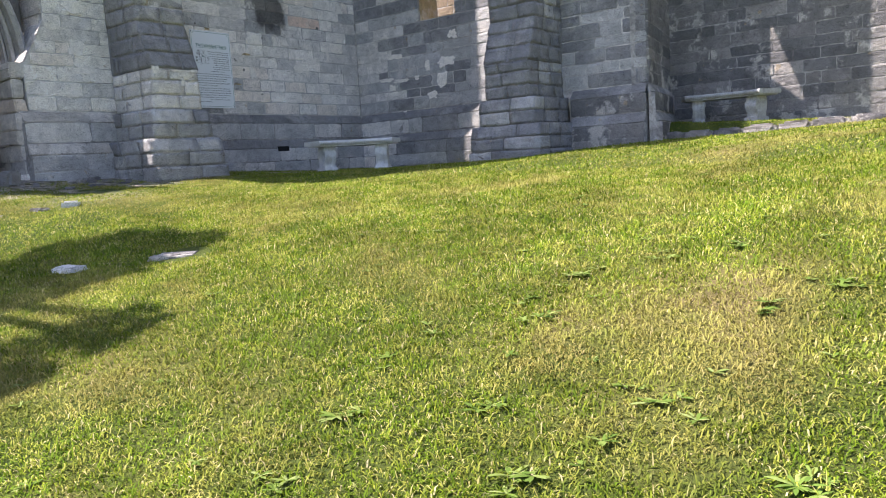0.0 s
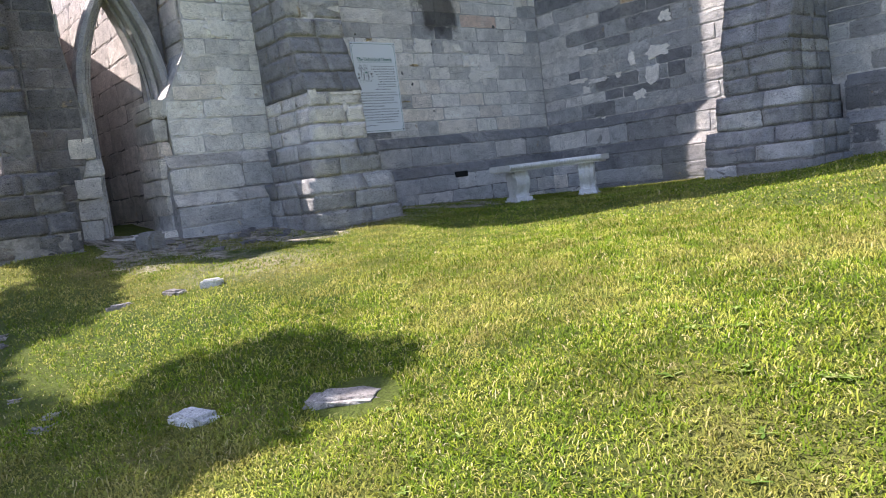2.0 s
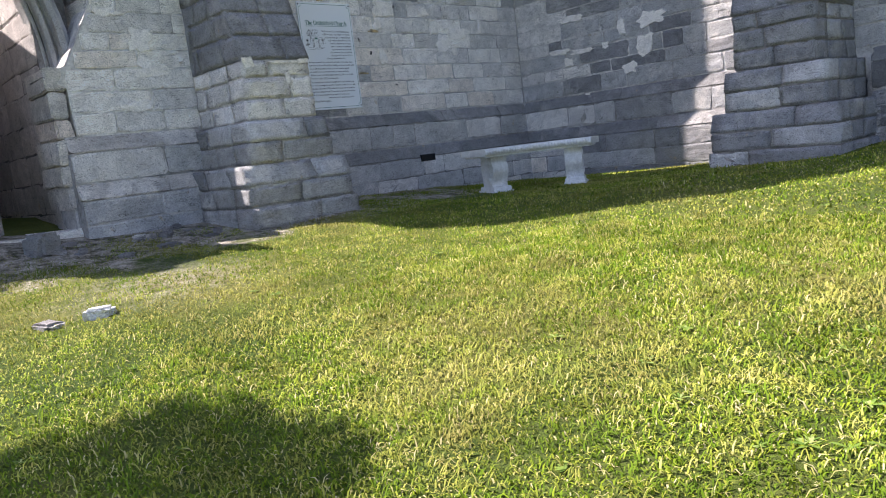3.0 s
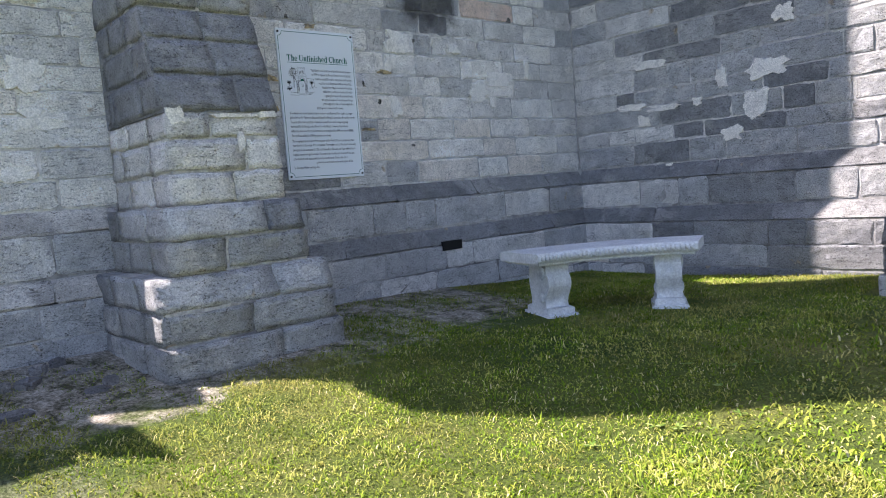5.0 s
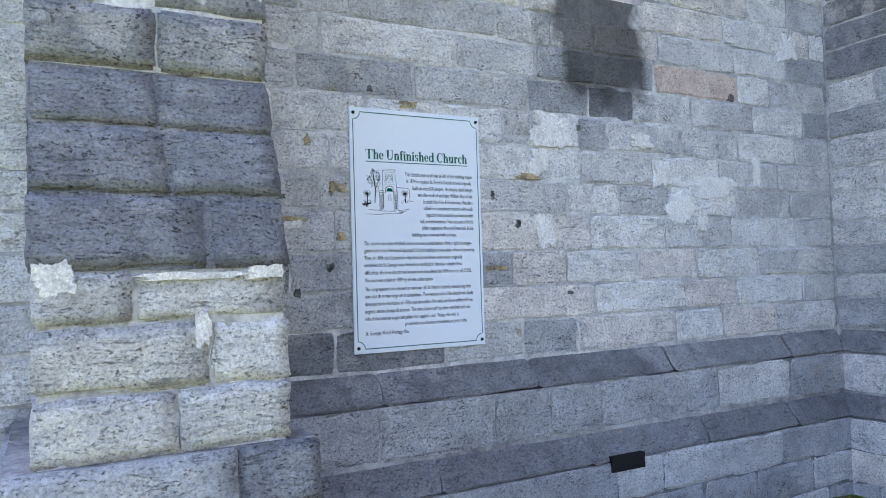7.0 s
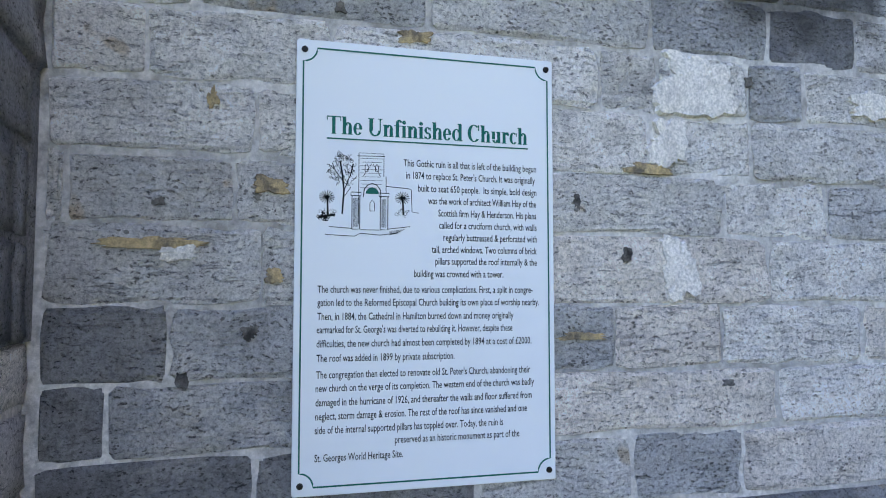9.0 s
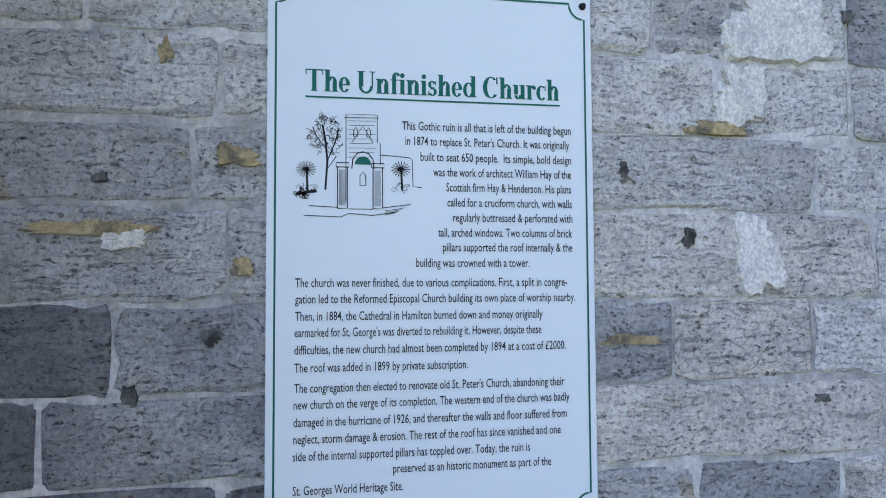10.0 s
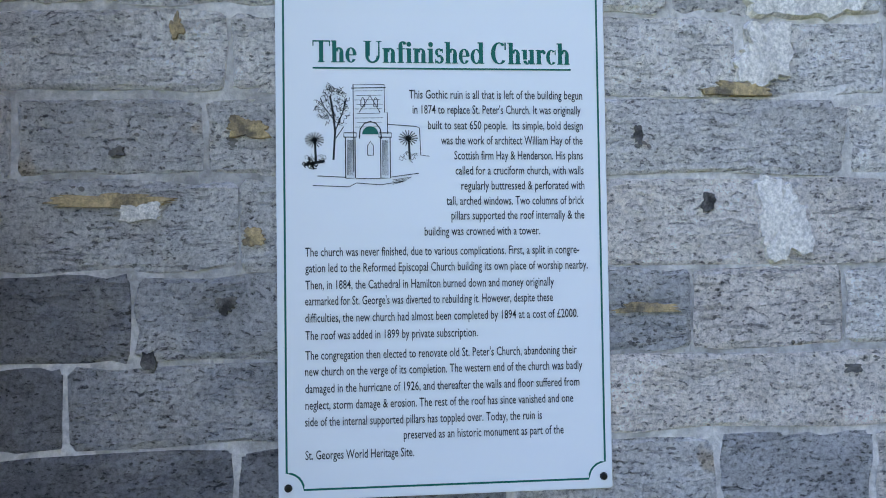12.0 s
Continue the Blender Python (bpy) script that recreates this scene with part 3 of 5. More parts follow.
# ---- buttresses ----
def buttress(face, c, wide, deep, base, label, group, seed, tall=True, body=None, dark=None):
    """Stepped buttress: two plinth stages, a shaft, a sloping weathering and an upper shaft."""
    root = new("buttress")
    root.location = face.at(c, 0, base)
    bpy.context.view_layer.update()
    tagged(root, label, "buttress", group)
    rng = random.Random(seed)
    shaft = body or "mlm"
    body, dark = body or "b", dark or "d"
    cap = "ggd" if tall is True else body

    def stuff_of(mat):
        return TONES[rng.choice(mat)] if isinstance(mat, str) else mat

    def stage(half, d, z0, z1, rows, mat, jut=0.012, slope=None, lip=0.0):
        core = bmesh.new()
        d1 = d if slope is None else slope
        pts = [(-half, -d, z0), (half, -d, z0), (half, 0, z0), (-half, 0, z0), (-half, -(d1 - lip * 1.3), z1), (half, -(d1 - lip * 1.3), z1), (half, 0, z1), (-half, 0, z1)]
        vs = [core.verts.new(face.at(c + u * 0.985, dd * 0.992, z) - root.location) for u, dd, z in pts]
        for f in ((0, 1, 5, 4), (1, 2, 6, 5), (2, 3, 7, 6), (3, 0, 4, 7), (4, 5, 6, 7), (3, 2, 1, 0)):
            core.faces.new([vs[i] for i in f])
        bmesh.ops.recalc_face_normals(core, faces=core.faces[:])
        part("core", core, stuff_of(mat) if slope is not None else (MORTAR_DARK if tall is not True else MORTAR if z0 > base + 0.9 else MORTAR_MID), root)
        z = z0
        for h in rows:
            t0, t1 = (z - z0) / (z1 - z0), (z + h - z0) / (z1 - z0)
            da, db = d + (d1 - d) * t0, d + (d1 - d) * t1
            if lip and t1 > 0.99:
                db -= lip
            cut = rng.uniform(-0.45, 0.45) * half
            cuts = [-half, cut, half] if half > 0.25 else [-half, half]
            for a, b in zip(cuts, cuts[1:]):
                block(a, b, 0.30, da, db, z, h, mat, jut, lead=(a == -half), tail=(b == half))
            # side faces
            for s in (-1, 1):
                q = 0.30
                while q < min(da, db) - 0.02:
                    w = min(rng.uniform(0.28, 0.5), min(da, db) - q)
                    if min(da, db) - q - w < 0.1:
                        w = min(da, db) - q
                    u_in, u_out = s * (half - 0.08), s * (half + rng.uniform(0, jut))
                    side(min(u_in, u_out), max(u_in, u_out), da - q, w, z, h, mat)
                    q += w
            z += h

    def add_block(pts, mat):
        """Eight corners, pulled in a little at the front edges so that the arris is worn."""
        bm = bmesh.new()
        vs = [bm.verts.new(face.at(c + u, -dd, z) - root.location) for u, dd, z in pts]
        for f in ((0, 1, 5, 4), (1, 2, 6, 5), (2, 3, 7, 6), (3, 0, 4, 7), (4, 5, 6, 7), (3, 2, 1, 0)):
            bm.faces.new([vs[i] for i in f])
        bmesh.ops.recalc_face_normals(bm, faces=bm.faces[:])
        bmesh.ops.bevel(bm, geom=bm.edges[:], offset=rng.uniform(0.006, 0.012), segments=2, affect="EDGES", clamp_overlap=True)
        bmesh.ops.subdivide_edges(bm, edges=[e for e in bm.edges if e.calc_length() > 0.10], cuts=4, use_grid_fill=True)
        for v in bm.verts:
            p = v.co + root.location
            v.co += 0.012 * Vector((noise.noise(p * 8), noise.noise(p * 8 + Vector((9, 0, 0))), 0.5 * noise.noise(p * 8 + Vector((0, 9, 0)))))
            v.co += 0.007 * noise.noise_vector(Vector((p.x * 17, p.y * 17, p.z * 45)))
        part("stone", bm, stuff_of(mat), root, smooth=True)

    def block(a, b, thick, da, db, z, h, mat, jut, lead, tail):
        g = 0.003
        j = rng.uniform(-0.3, 1) * jut
        a2, b2 = a + g - (rng.uniform(0, jut) if lead else 0), b - g + (rng.uniform(0, jut) if tail else 0)
        add_block([(a2, da - thick, z + g), (b2, da - thick, z + g), (b2, da + j, z + g), (a2, da + j, z + g),
                   (a2, db - thick, z + h - g), (b2, db - thick, z + h - g), (b2, db + j, z + h - g), (a2, db + j, z + h - g)], mat)

    def side(u0, u1, d_front, w, z, h, mat):
        g = 0.003
        add_block([(u0, d_front - w + g, z + g), (u1, d_front - w + g, z + g), (u1, d_front - g, z + g), (u0, d_front - g, z + g),
                   (u0, d_front - w + g, z + h - g), (u1, d_front - w + g, z + h - g), (u1, d_front - g, z + h - g), (u0, d_front - g, z + h - g)], mat)

    k = wide
    stage(0.55 * k, deep, base - 0.35, base + 0.17, [0.33, 0.19], body, 0.02)
    stage(0.53 * k, deep - 0.02, base + 0.17, base + 0.355, [0.185], body, 0.02)
    stage(0.53 * k, deep - 0.02, base + 0.355, base + 0.54, [0.185], cap, 0.02, lip=0.07)
    stage(0.42 * k, deep - 0.10, base + 0.54, base + 0.73, [0.19], body, 0.016)
    stage(0.42 * k, deep - 0.10, base + 0.73, base + 0.92, [0.19], cap, 0.016, lip=0.05)
    if not tall:
        k = wide * 0.55
    stage(0.335 * k, deep - 0.175, base + 0.92, base + 1.44, [0.18, 0.19, 0.15], shaft, 0.012)
    stage(0.35 * k, deep - 0.165, base + 1.44, base + 2.06, [0.22, 0.21, 0.19], dark, 0.006, slope=deep - 0.39)
    if not tall:
        stage(0.345 * k, deep - 0.39, base + 2.06, base + 3.0, [0.2, 0.215, 0.2, 0.325], body, 0.012)
        return root
    stage(0.345 * k, deep - 0.39, base + 2.06, base + 4.2, [0.2, 0.215, 0.2, 0.215, 0.2, 0.215, 0.2, 0.215, 0.2, 0.28], body, 0.012)
    if tall == 2:
        return root
    stage(0.335 * k, deep - 0.40, base + 4.2, base + 8.0, [0.5, 0.5, 0.5, 0.5, 0.6, 0.6, 0.6], body, 0.012, slope=0.35)
    return root


but_1 = buttress(FA, 6.34, 1.0, 1.145, 1.43, "stepped limestone buttress with chipped worn blocks and white mortar", "church buttresses", 5)
but_2 = buttress(FB, -6.13, 1.1, 1.19, 1.38, "dark stepped limestone buttress beside a sunlit wall strip", "church buttresses", 8, 2, "dgdd", "d")
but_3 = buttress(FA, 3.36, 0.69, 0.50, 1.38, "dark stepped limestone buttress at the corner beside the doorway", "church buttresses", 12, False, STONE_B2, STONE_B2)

# ---- notice board ----
SY, SZ, SX = 7.27, 2.48, -10.0
WHITE = plain("board_white", (0.735, 0.765, 0.79), 0.35)
INK = plain("ink_dark", (0.02, 0.025, 0.03), 0.5)
GREEN = plain("ink_green", (0.0, 0.115, 0.085), 0.5)
BOLT = plain("bolt_black", (0.015, 0.014, 0.013), 0.5, 0.4)
board = new("notice_board")
board.matrix_world = Matrix.Translation((SX, SY, SZ))
tagged(board, "white painted notice board with green title bolted to stone wall", "sign")
part("panel", box_bm(-0.014, 0, 0, 0.70, 0, 1.145, 0.003), WHITE, board)


def strip(pts, width, mat, name, closed=False, lift=0.0012):
    """A flat printed line on the board, through points (u, v)."""
    bm = bmesh.new()
    n = len(pts)
    rows = []
    for i, (u, v) in enumerate(pts):
        a = pts[(i - 1) % n] if closed or i > 0 else pts[i]
        b = pts[(i + 1) % n] if closed or i < n - 1 else pts[i]
        d = Vector((b[0] - a[0], b[1] - a[1]))
        d = d.normalized() if d.length > 1e-9 else Vector((1, 0))
        s = Vector((-d.y, d.x)) * width / 2
        rows.append((bm.verts.new((lift, u + s.x, v + s.y)), bm.verts.new((lift, u - s.x, v - s.y))))
    pairs = list(zip(rows, rows[1:])) + ([(rows[-1], rows[0])] if closed else [])
    for (a, b), (c, d) in pairs:
        bm.faces.new((a, b, d, c))
    return part(name, bm, mat, board)


border = []
B0, B1, C0, C1, RR = 0.017, 0.683, 0.022, 1.123, 0.035
for cu, cv, a0 in ((B0, C0, 90), (B1, C0, 180), (B1, C1, 270), (B0, C1, 360)):
    for k in range(7):
        a = radians(a0 - 90 * k / 6)
        border.append((cu + RR * math.cos(a), cv + RR * math.sin(a)))
strip(border, 0.0042, GREEN, "border_line", True)
for u, v in ((0.020, 0.026), (0.680, 0.026), (0.680, 1.119), (0.020, 1.119)):
    bm = bmesh.new()
    bmesh.ops.create_cone(bm, cap_ends=True, segments=12, radius1=0.0085, radius2=0.006, depth=0.008, matrix=Matrix.Translation((0.004, u, v)) @ Matrix.Rotation(radians(90), 4, "Y"))
    part("bolt", bm, BOLT, board)


def printed(text, u0, u1, v, high, mat, name, weight=0.0):
    """A line of lettering from u0 to u1 whose capitals are so high, centred on v."""
    cu = bpy.data.curves.new(name, "FONT")
    cu.body, cu.size, cu.offset, cu.resolution_u = text, 1.0, weight, 2
    tmp = new("lettering", cu)
    me = bpy.data.meshes.new_from_object(tmp.evaluated_get(bpy.context.evaluated_depsgraph_get()))
    bpy.data.objects.remove(tmp)
    bpy.data.curves.remove(cu)
    xs = [p.co.x for p in me.vertices]
    lo, hi = min(xs), max(xs)
    for p in me.vertices:
        x, y = p.co.x, p.co.y
        p.co = (0.0012, u0 + (x - lo) / (hi - lo) * (u1 - u0), v + (y - 0.34) / 0.7 * high)
    me.name = name
    me.materials.append(mat)
    ob = new(name, me)
    ob.parent = board
    return ob




def serif_glyph(ch):
    """A bold serif letter in units of its cap height: flat pieces, and how far the pen moves on."""
    X, ST, TH = 0.68, 0.20, 0.055
    out = []

    def bar(x0, x1, y0, y1):
        out.append([(x0, y0), (x1, y0), (x1, y1), (x0, y1)])

    def bowl(cx, cy, rx, ry, a0, a1, thick=ST, thin=TH):
        n = 18
        a = [radians(a0 + (a1 - a0) * k / n) for k in range(n + 1)]
        for p, q in zip(a, a[1:]):
            out.append([(cx + rx * math.cos(p), cy + ry * math.sin(p)), (cx + rx * math.cos(q), cy + ry * math.sin(q)),
                        (cx + (rx - thick) * math.cos(q), cy + (ry - thin) * math.sin(q)), (cx + (rx - thick) * math.cos(p), cy + (ry - thin) * math.sin(p))])

    def stem(x, y0, y1, foot=True, flag=True, wide=ST):
        bar(x, x + wide, y0, y1)
        if foot:
            bar(x - 0.055, x + wide + 0.055, y0, y0 + 0.045)
        if flag:
            bar(x - 0.065, x, y1 - 0.06, y1)

    if ch == "T":
        bar(0, 0.84, 0.935, 1.0), bar(0, 0.05, 0.74, 0.935), bar(0.79, 0.84, 0.74, 0.935), stem(0.31, 0, 0.935, flag=False)
        return out, 0.87
    if ch == "U":
        bar(0.08, 0.30, 0.30, 1.0), bar(0.0, 0.38, 0.955, 1.0), bar(0.70, 0.77, 0.30, 1.0), bar(0.60, 0.87, 0.955, 1.0)
        bowl(0.425, 0.32, 0.345, 0.34, 180, 360, 0.15, 0.08)
        return out, 0.90
    if ch in "Cc":
        h = 1.0 if ch == "C" else X
        rx = 0.42 if ch == "C" else 0.27
        bowl(rx, h / 2, rx, h / 2 + 0.015, 48, 318, 0.22 if ch == "C" else 0.19)
        bar(rx * 1.62, rx * 1.80, h * 0.66, h)
        return out, rx * 1.98
    if ch == "e":
        bowl(0.27, X / 2, 0.27, X / 2 + 0.015, 0, 325, 0.18), bar(0.16, 0.50, X / 2 - 0.02, X / 2 + 0.03)
        return out, 0.58
    if ch in "hn":
        stem(0.07, 0, 1.0 if ch == "h" else X), bowl(0.39, X - 0.24, 0.22, 0.255, 0, 165, 0.17, 0.08), stem(0.41, 0, X - 0.23, flag=False)
        return out, 0.70
    if ch == "u":
        stem(0.07, 0.22, X, foot=False), bowl(0.28, 0.23, 0.21, 0.245, 195, 350, 0.17, 0.08), stem(0.41, 0, X, foot=False), bar(0.61, 0.67, 0, 0.05)
        return out, 0.70
    if ch == "f":
        stem(0.09, 0, 0.80, flag=False), bar(0.0, 0.40, X - 0.05, X), bowl(0.30, 0.79, 0.21, 0.22, 20, 180, 0.19, 0.07)
        return out, 0.43
    if ch == "i":
        stem(0.07, 0, X), bowl(0.17, 0.87, 0.115, 0.115, 0, 360, 0.114, 0.114)
        return out, 0.36
    if ch == "s":
        bowl(0.22, 0.51, 0.20, 0.185, 20, 250, 0.15, 0.06), bowl(0.23, 0.18, 0.22, 0.195, -160, 70, 0.15, 0.06), bar(0.13, 0.33, 0.29, 0.39)
        bar(0.36, 0.41, 0.48, X), bar(0.02, 0.07, 0, 0.2)
        return out, 0.49
    if ch == "d":
        bowl(0.29, X / 2, 0.29, X / 2 + 0.015, 30, 330, 0.18), stem(0.42, 0, 1.0, foot=False), bar(0.62, 0.68, 0, 0.05)
        return out, 0.71
    if ch == "r":
        stem(0.07, 0, X), bowl(0.38, X - 0.17, 0.15, 0.18, 60, 170, 0.12, 0.08), bowl(0.43, X - 0.12, 0.085, 0.085, 0, 360, 0.084, 0.084)
        return out, 0.53
    return out, 0.30


def serif_line(text, u0, u1, v0, high, mat):
    glyphs = [serif_glyph(c) for c in text]
    wide = (u1 - u0) / sum(g[1] for g in glyphs)
    pen = u0
    for pieces, step in glyphs:
        bm = bmesh.new()
        for k, poly in enumerate(pieces):
            bm.faces.new([bm.verts.new((0.0012 + 0.00004 * (k % 8), pen + x * wide, v0 + y * high)) for x, y in poly])
        if pieces:
            part("letter", bm, mat, board)
        pen += step * wide


serif_line("The Unfinished Church", 0.077, 0.625, 0.905, 0.046, GREEN)
strip([(0.077, 0.893), (0.625, 0.894)], 0.0036, GREEN, "underline")
LINES = [("This Gothic ruin is all that is left of the building begun", 0.277, 0.649, 0.839),
         ("in 1874 to replace St. Peter's Church. It was originally", 0.284, 0.645, 0.807),
         ("built to seat 650 people.  Its simple, bold design", 0.316, 0.649, 0.774),
         ("was the work of architect William Hay of the", 0.343, 0.648, 0.742),
         ("Scottish firm Hay & Henderson. His plans", 0.371, 0.648, 0.710),
         ("called for a cruciform church, with walls", 0.373, 0.649, 0.678),
         ("regularly buttressed & perforated with", 0.385, 0.650, 0.646),
         ("tall, arched windows. Two columns of brick", 0.353, 0.649, 0.614),
         ("pillars supported the roof internally & the", 0.363, 0.649, 0.583),
         ("building was crowned with a tower.", 0.306, 0.552, 0.550),
         ("The church was never finished, due to various complications. First, a split in congre-", 0.058, 0.636, 0.509),
         ("gation led to the Reformed Episcopal Church building its own place of worship nearby.", 0.058, 0.654, 0.476),
         ("Then, in 1884, the Cathedral in Hamilton burned down and money originally", 0.058, 0.580, 0.441),
         ("earmarked for St. George's was diverted to rebuilding it. However, despite these", 0.057, 0.577, 0.408),
         ("difficulties, the new church had almost been completed by 1894 at a cost of £2000.", 0.057, 0.631, 0.373),
         ("The roof was added in 1899 by private subscription.", 0.057, 0.415, 0.337),
         ("The congregation then elected to renovate old St. Peter's Church, abandoning their", 0.057, 0.627, 0.296),
         ("new church on the verge of its completion. The western end of the church was badly", 0.056, 0.638, 0.263),
         ("damaged in the hurricane of 1926, and thereafter the walls and floor suffered from", 0.056, 0.631, 0.228),
         ("neglect, storm damage & erosion. The rest of the roof has since vanished and one", 0.056, 0.617, 0.194),
         ("side of the internal supported pillars has toppled over. Today, the ruin is", 0.055, 0.549, 0.160),
         ("preserved as an historic monument as part of the", 0.257, 0.595, 0.128),
         ("St. Georges World Heritage Site.", 0.055, 0.278, 0.092)]
for text, u0, u1, v in LINES:
    printed(text, u0, u1, v, 0.0185, INK, "text_line", 0.007)

# ---- benches ----
def arc_plate(bm, r0, r1, span, z0, z1, n=22, lip=0.0):
    """A curved slab round the origin at (0, -R): inner and outer radius, opening towards -y."""
    rows = []
    for k in range(n + 1):
        a = span * (k / n - 0.5)
        s, c_ = math.sin(a), math.cos(a)
        rows.append([bm.verts.new((r * s, r * c_, z)) for r, z in ((r0 + lip, z0), (r0, z0 + lip), (r0, z1 - lip), (r0 + lip, z1), (r1 - lip, z1), (r1, z1 - lip), (r1, z0 + lip), (r1 - lip, z0))])
    for a, b in zip(rows, rows[1:]):
        for i in range(8):
            j = (i + 1) % 8
            bm.faces.new((a[i], a[j], b[j], b[i]))
    bm.faces.new(rows[0][::-1])
    bm.faces.new(rows[-1])


def stone_bench(at, turn, label, stuff=None, high=0.47):
    stuff = stuff or CONCRETE
    root = new("garden_bench")
    tagged(root, label, "bench", "stone garden benches")
    R, D, L = 1.42, 0.45, 1.30
    bm = bmesh.new()
    arc_plate(bm, R - D / 2, R + D / 2, L / R, high - 0.065, high, 26, 0.014)
    arc_plate(bm, R - D / 2 + 0.03, R + D / 2 - 0.03, (L - 0.06) / R, high - 0.085, high - 0.065, 26, 0.004)
    bmesh.ops.translate(bm, verts=bm.verts[:], vec=(0, -R, 0))
    bmesh.ops.recalc_face_normals(bm, faces=bm.faces[:])
    seat = part("seat", bm, stuff, root)
    # egg moulding along the front edge
    bm = bmesh.new()
    for k in range(34):
        a = (L - 0.05) / R * ((k + 0.5) / 34 - 0.5)
        r = R - D / 2 - 0.001
        bmesh.ops.create_icosphere(bm, subdivisions=1, radius=1, matrix=Matrix.Translation((r * math.sin(a), r * math.cos(a) - R, high - 0.033)) @ Matrix.Rotation(-a, 4, "Z") @ Matrix.Diagonal((0.017, 0.009, 0.021, 1)))
    part("moulding", bm, stuff, seat, smooth=True)
    for s in (-1, 1):
        a = s * 0.325 * L / R
        ctr = Vector((R * math.sin(a), R * math.cos(a) - R, 0))
        rot = Matrix.Rotation(-a, 4, "Z")
        leg = new("leg")
        bm = bmesh.new()
        # S-scroll outline, seen along the bench, front at -y
        prof = []
        N = 26
        for k in range(N + 1):
            t = k / N
            front = 0.130 + 0.030 * math.sin(t * 2 * math.pi * 1.1 + 3.9) + 0.03 * (t > 0.8) * (t - 0.8) / 0.2
            prof.append((-front, 0.075 + t * (high - 0.16)))
        back = [(0.12 + 0.012 * math.sin(k / N * 2 * math.pi + 3.9), 0.075 + k / N * (high - 0.16)) for k in range(N, -1, -1)]
        out = prof + back
        half = 0.085
        cols = []
        for i, w in enumerate((-half, -half * 0.6, -half * 0.3, half * 0.3, half * 0.6, half)):
            inset = 0.012 if i in (2, 3) else 0.0
            cols.append([bm.verts.new((w, y + (inset if y < 0 else -inset * 0.4), z)) for y, z in out])
        for c0, c1 in zip(cols, cols[1:]):
            for i in range(len(out)):
                j = (i + 1) % len(out)
                bm.faces.new((c0[i], c0[j], c1[j], c1[i]))
        bm.faces.new(cols[0][::-1])
        bm.faces.new(cols[-1])
        bmesh.ops.recalc_face_normals(bm, faces=bm.faces[:])
        bmesh.ops.transform(bm, matrix=Matrix.Translation(ctr) @ rot, verts=bm.verts[:])
        bpy.data.objects.remove(leg)
        leg = part("leg", bm, stuff, root, smooth=False)
        bm = box_bm(-0.12, 0.12, -0.20, 0.20, -0.06, 0.045, 0.012)
        box = box_bm(-0.10, 0.10, -0.165, 0.165, 0.03, 0.085, 0.008)
        tmp = bpy.data.meshes.new("foot_rest")
        box.to_mesh(tmp)
        box.free()
        bm.from_mesh(tmp)
        bpy.data.meshes.remove(tmp)
        bmesh.ops.transform(bm, matrix=Matrix.Translation(ctr) @ rot, verts=bm.verts[:])
        part("foot", bm, stuff, leg)
        for w in (-half - 0.004, half + 0.004):
            for (y, z, r) in ((-0.07, high - 0.15, 0.045), (-0.06, 0.15, 0.035)):
                bm = bmesh.new()
                bmesh.ops.create_uvsphere(bm, u_segments=12, v_segments=6, radius=1, matrix=Matrix.Translation((w, y, z)) @ Matrix.Diagonal((0.012, r, r, 1)))
                bmesh.ops.transform(bm, matrix=Matrix.Translation(ctr) @ rot, verts=bm.verts[:])
                part("scroll", bm, stuff, leg, smooth=True)
    root.matrix_world = pose(*at, 0, 0, turn)
    return root


stone_bench((-8.13, 8.62, 1.385), 51, "pale cast stone curved garden bench with scrolled legs on the lawn")
stone_bench((-3.68, 12.05, 1.735), 0, "grey cast stone curved garden bench by the far shaded wall", CONCRETE_GREY)

# ---- doorway: moulded arch orders and jambs ----
def arch_order(c, half, spring, rise, z0, x_front, thick, deep, label=""):
    """One moulded order: a pointed ring on straight jambs."""
    a, b = arch(c, half, z0, spring, rise, 14), arch(c, half + thick, z0, spring, rise + thick * 1.3, 14)
    bm = bmesh.new()
    rings = []
    for (ui, zi), (uo, zo) in zip(a, b):
        um, zm = (ui + uo) / 2, (zi + zo) / 2
        rings.append([bm.verts.new(p) for p in ((x_front - deep, uo, zo), (x_front - 0.03, uo, zo), (x_front, um, zm), (x_front - 0.035, ui, zi), (x_front - deep, ui, zi))])
    for r, s in zip(rings, rings[1:]):
        for i in range(5):
            j = (i + 1) % 5
            bm.faces.new((r[i], r[j], s[j], s[i]))
    bm.faces.new(rings[0])
    bm.faces.new(rings[-1][::-1])
    bmesh.ops.recalc_face_normals(bm, faces=bm.faces[:])
    return bm


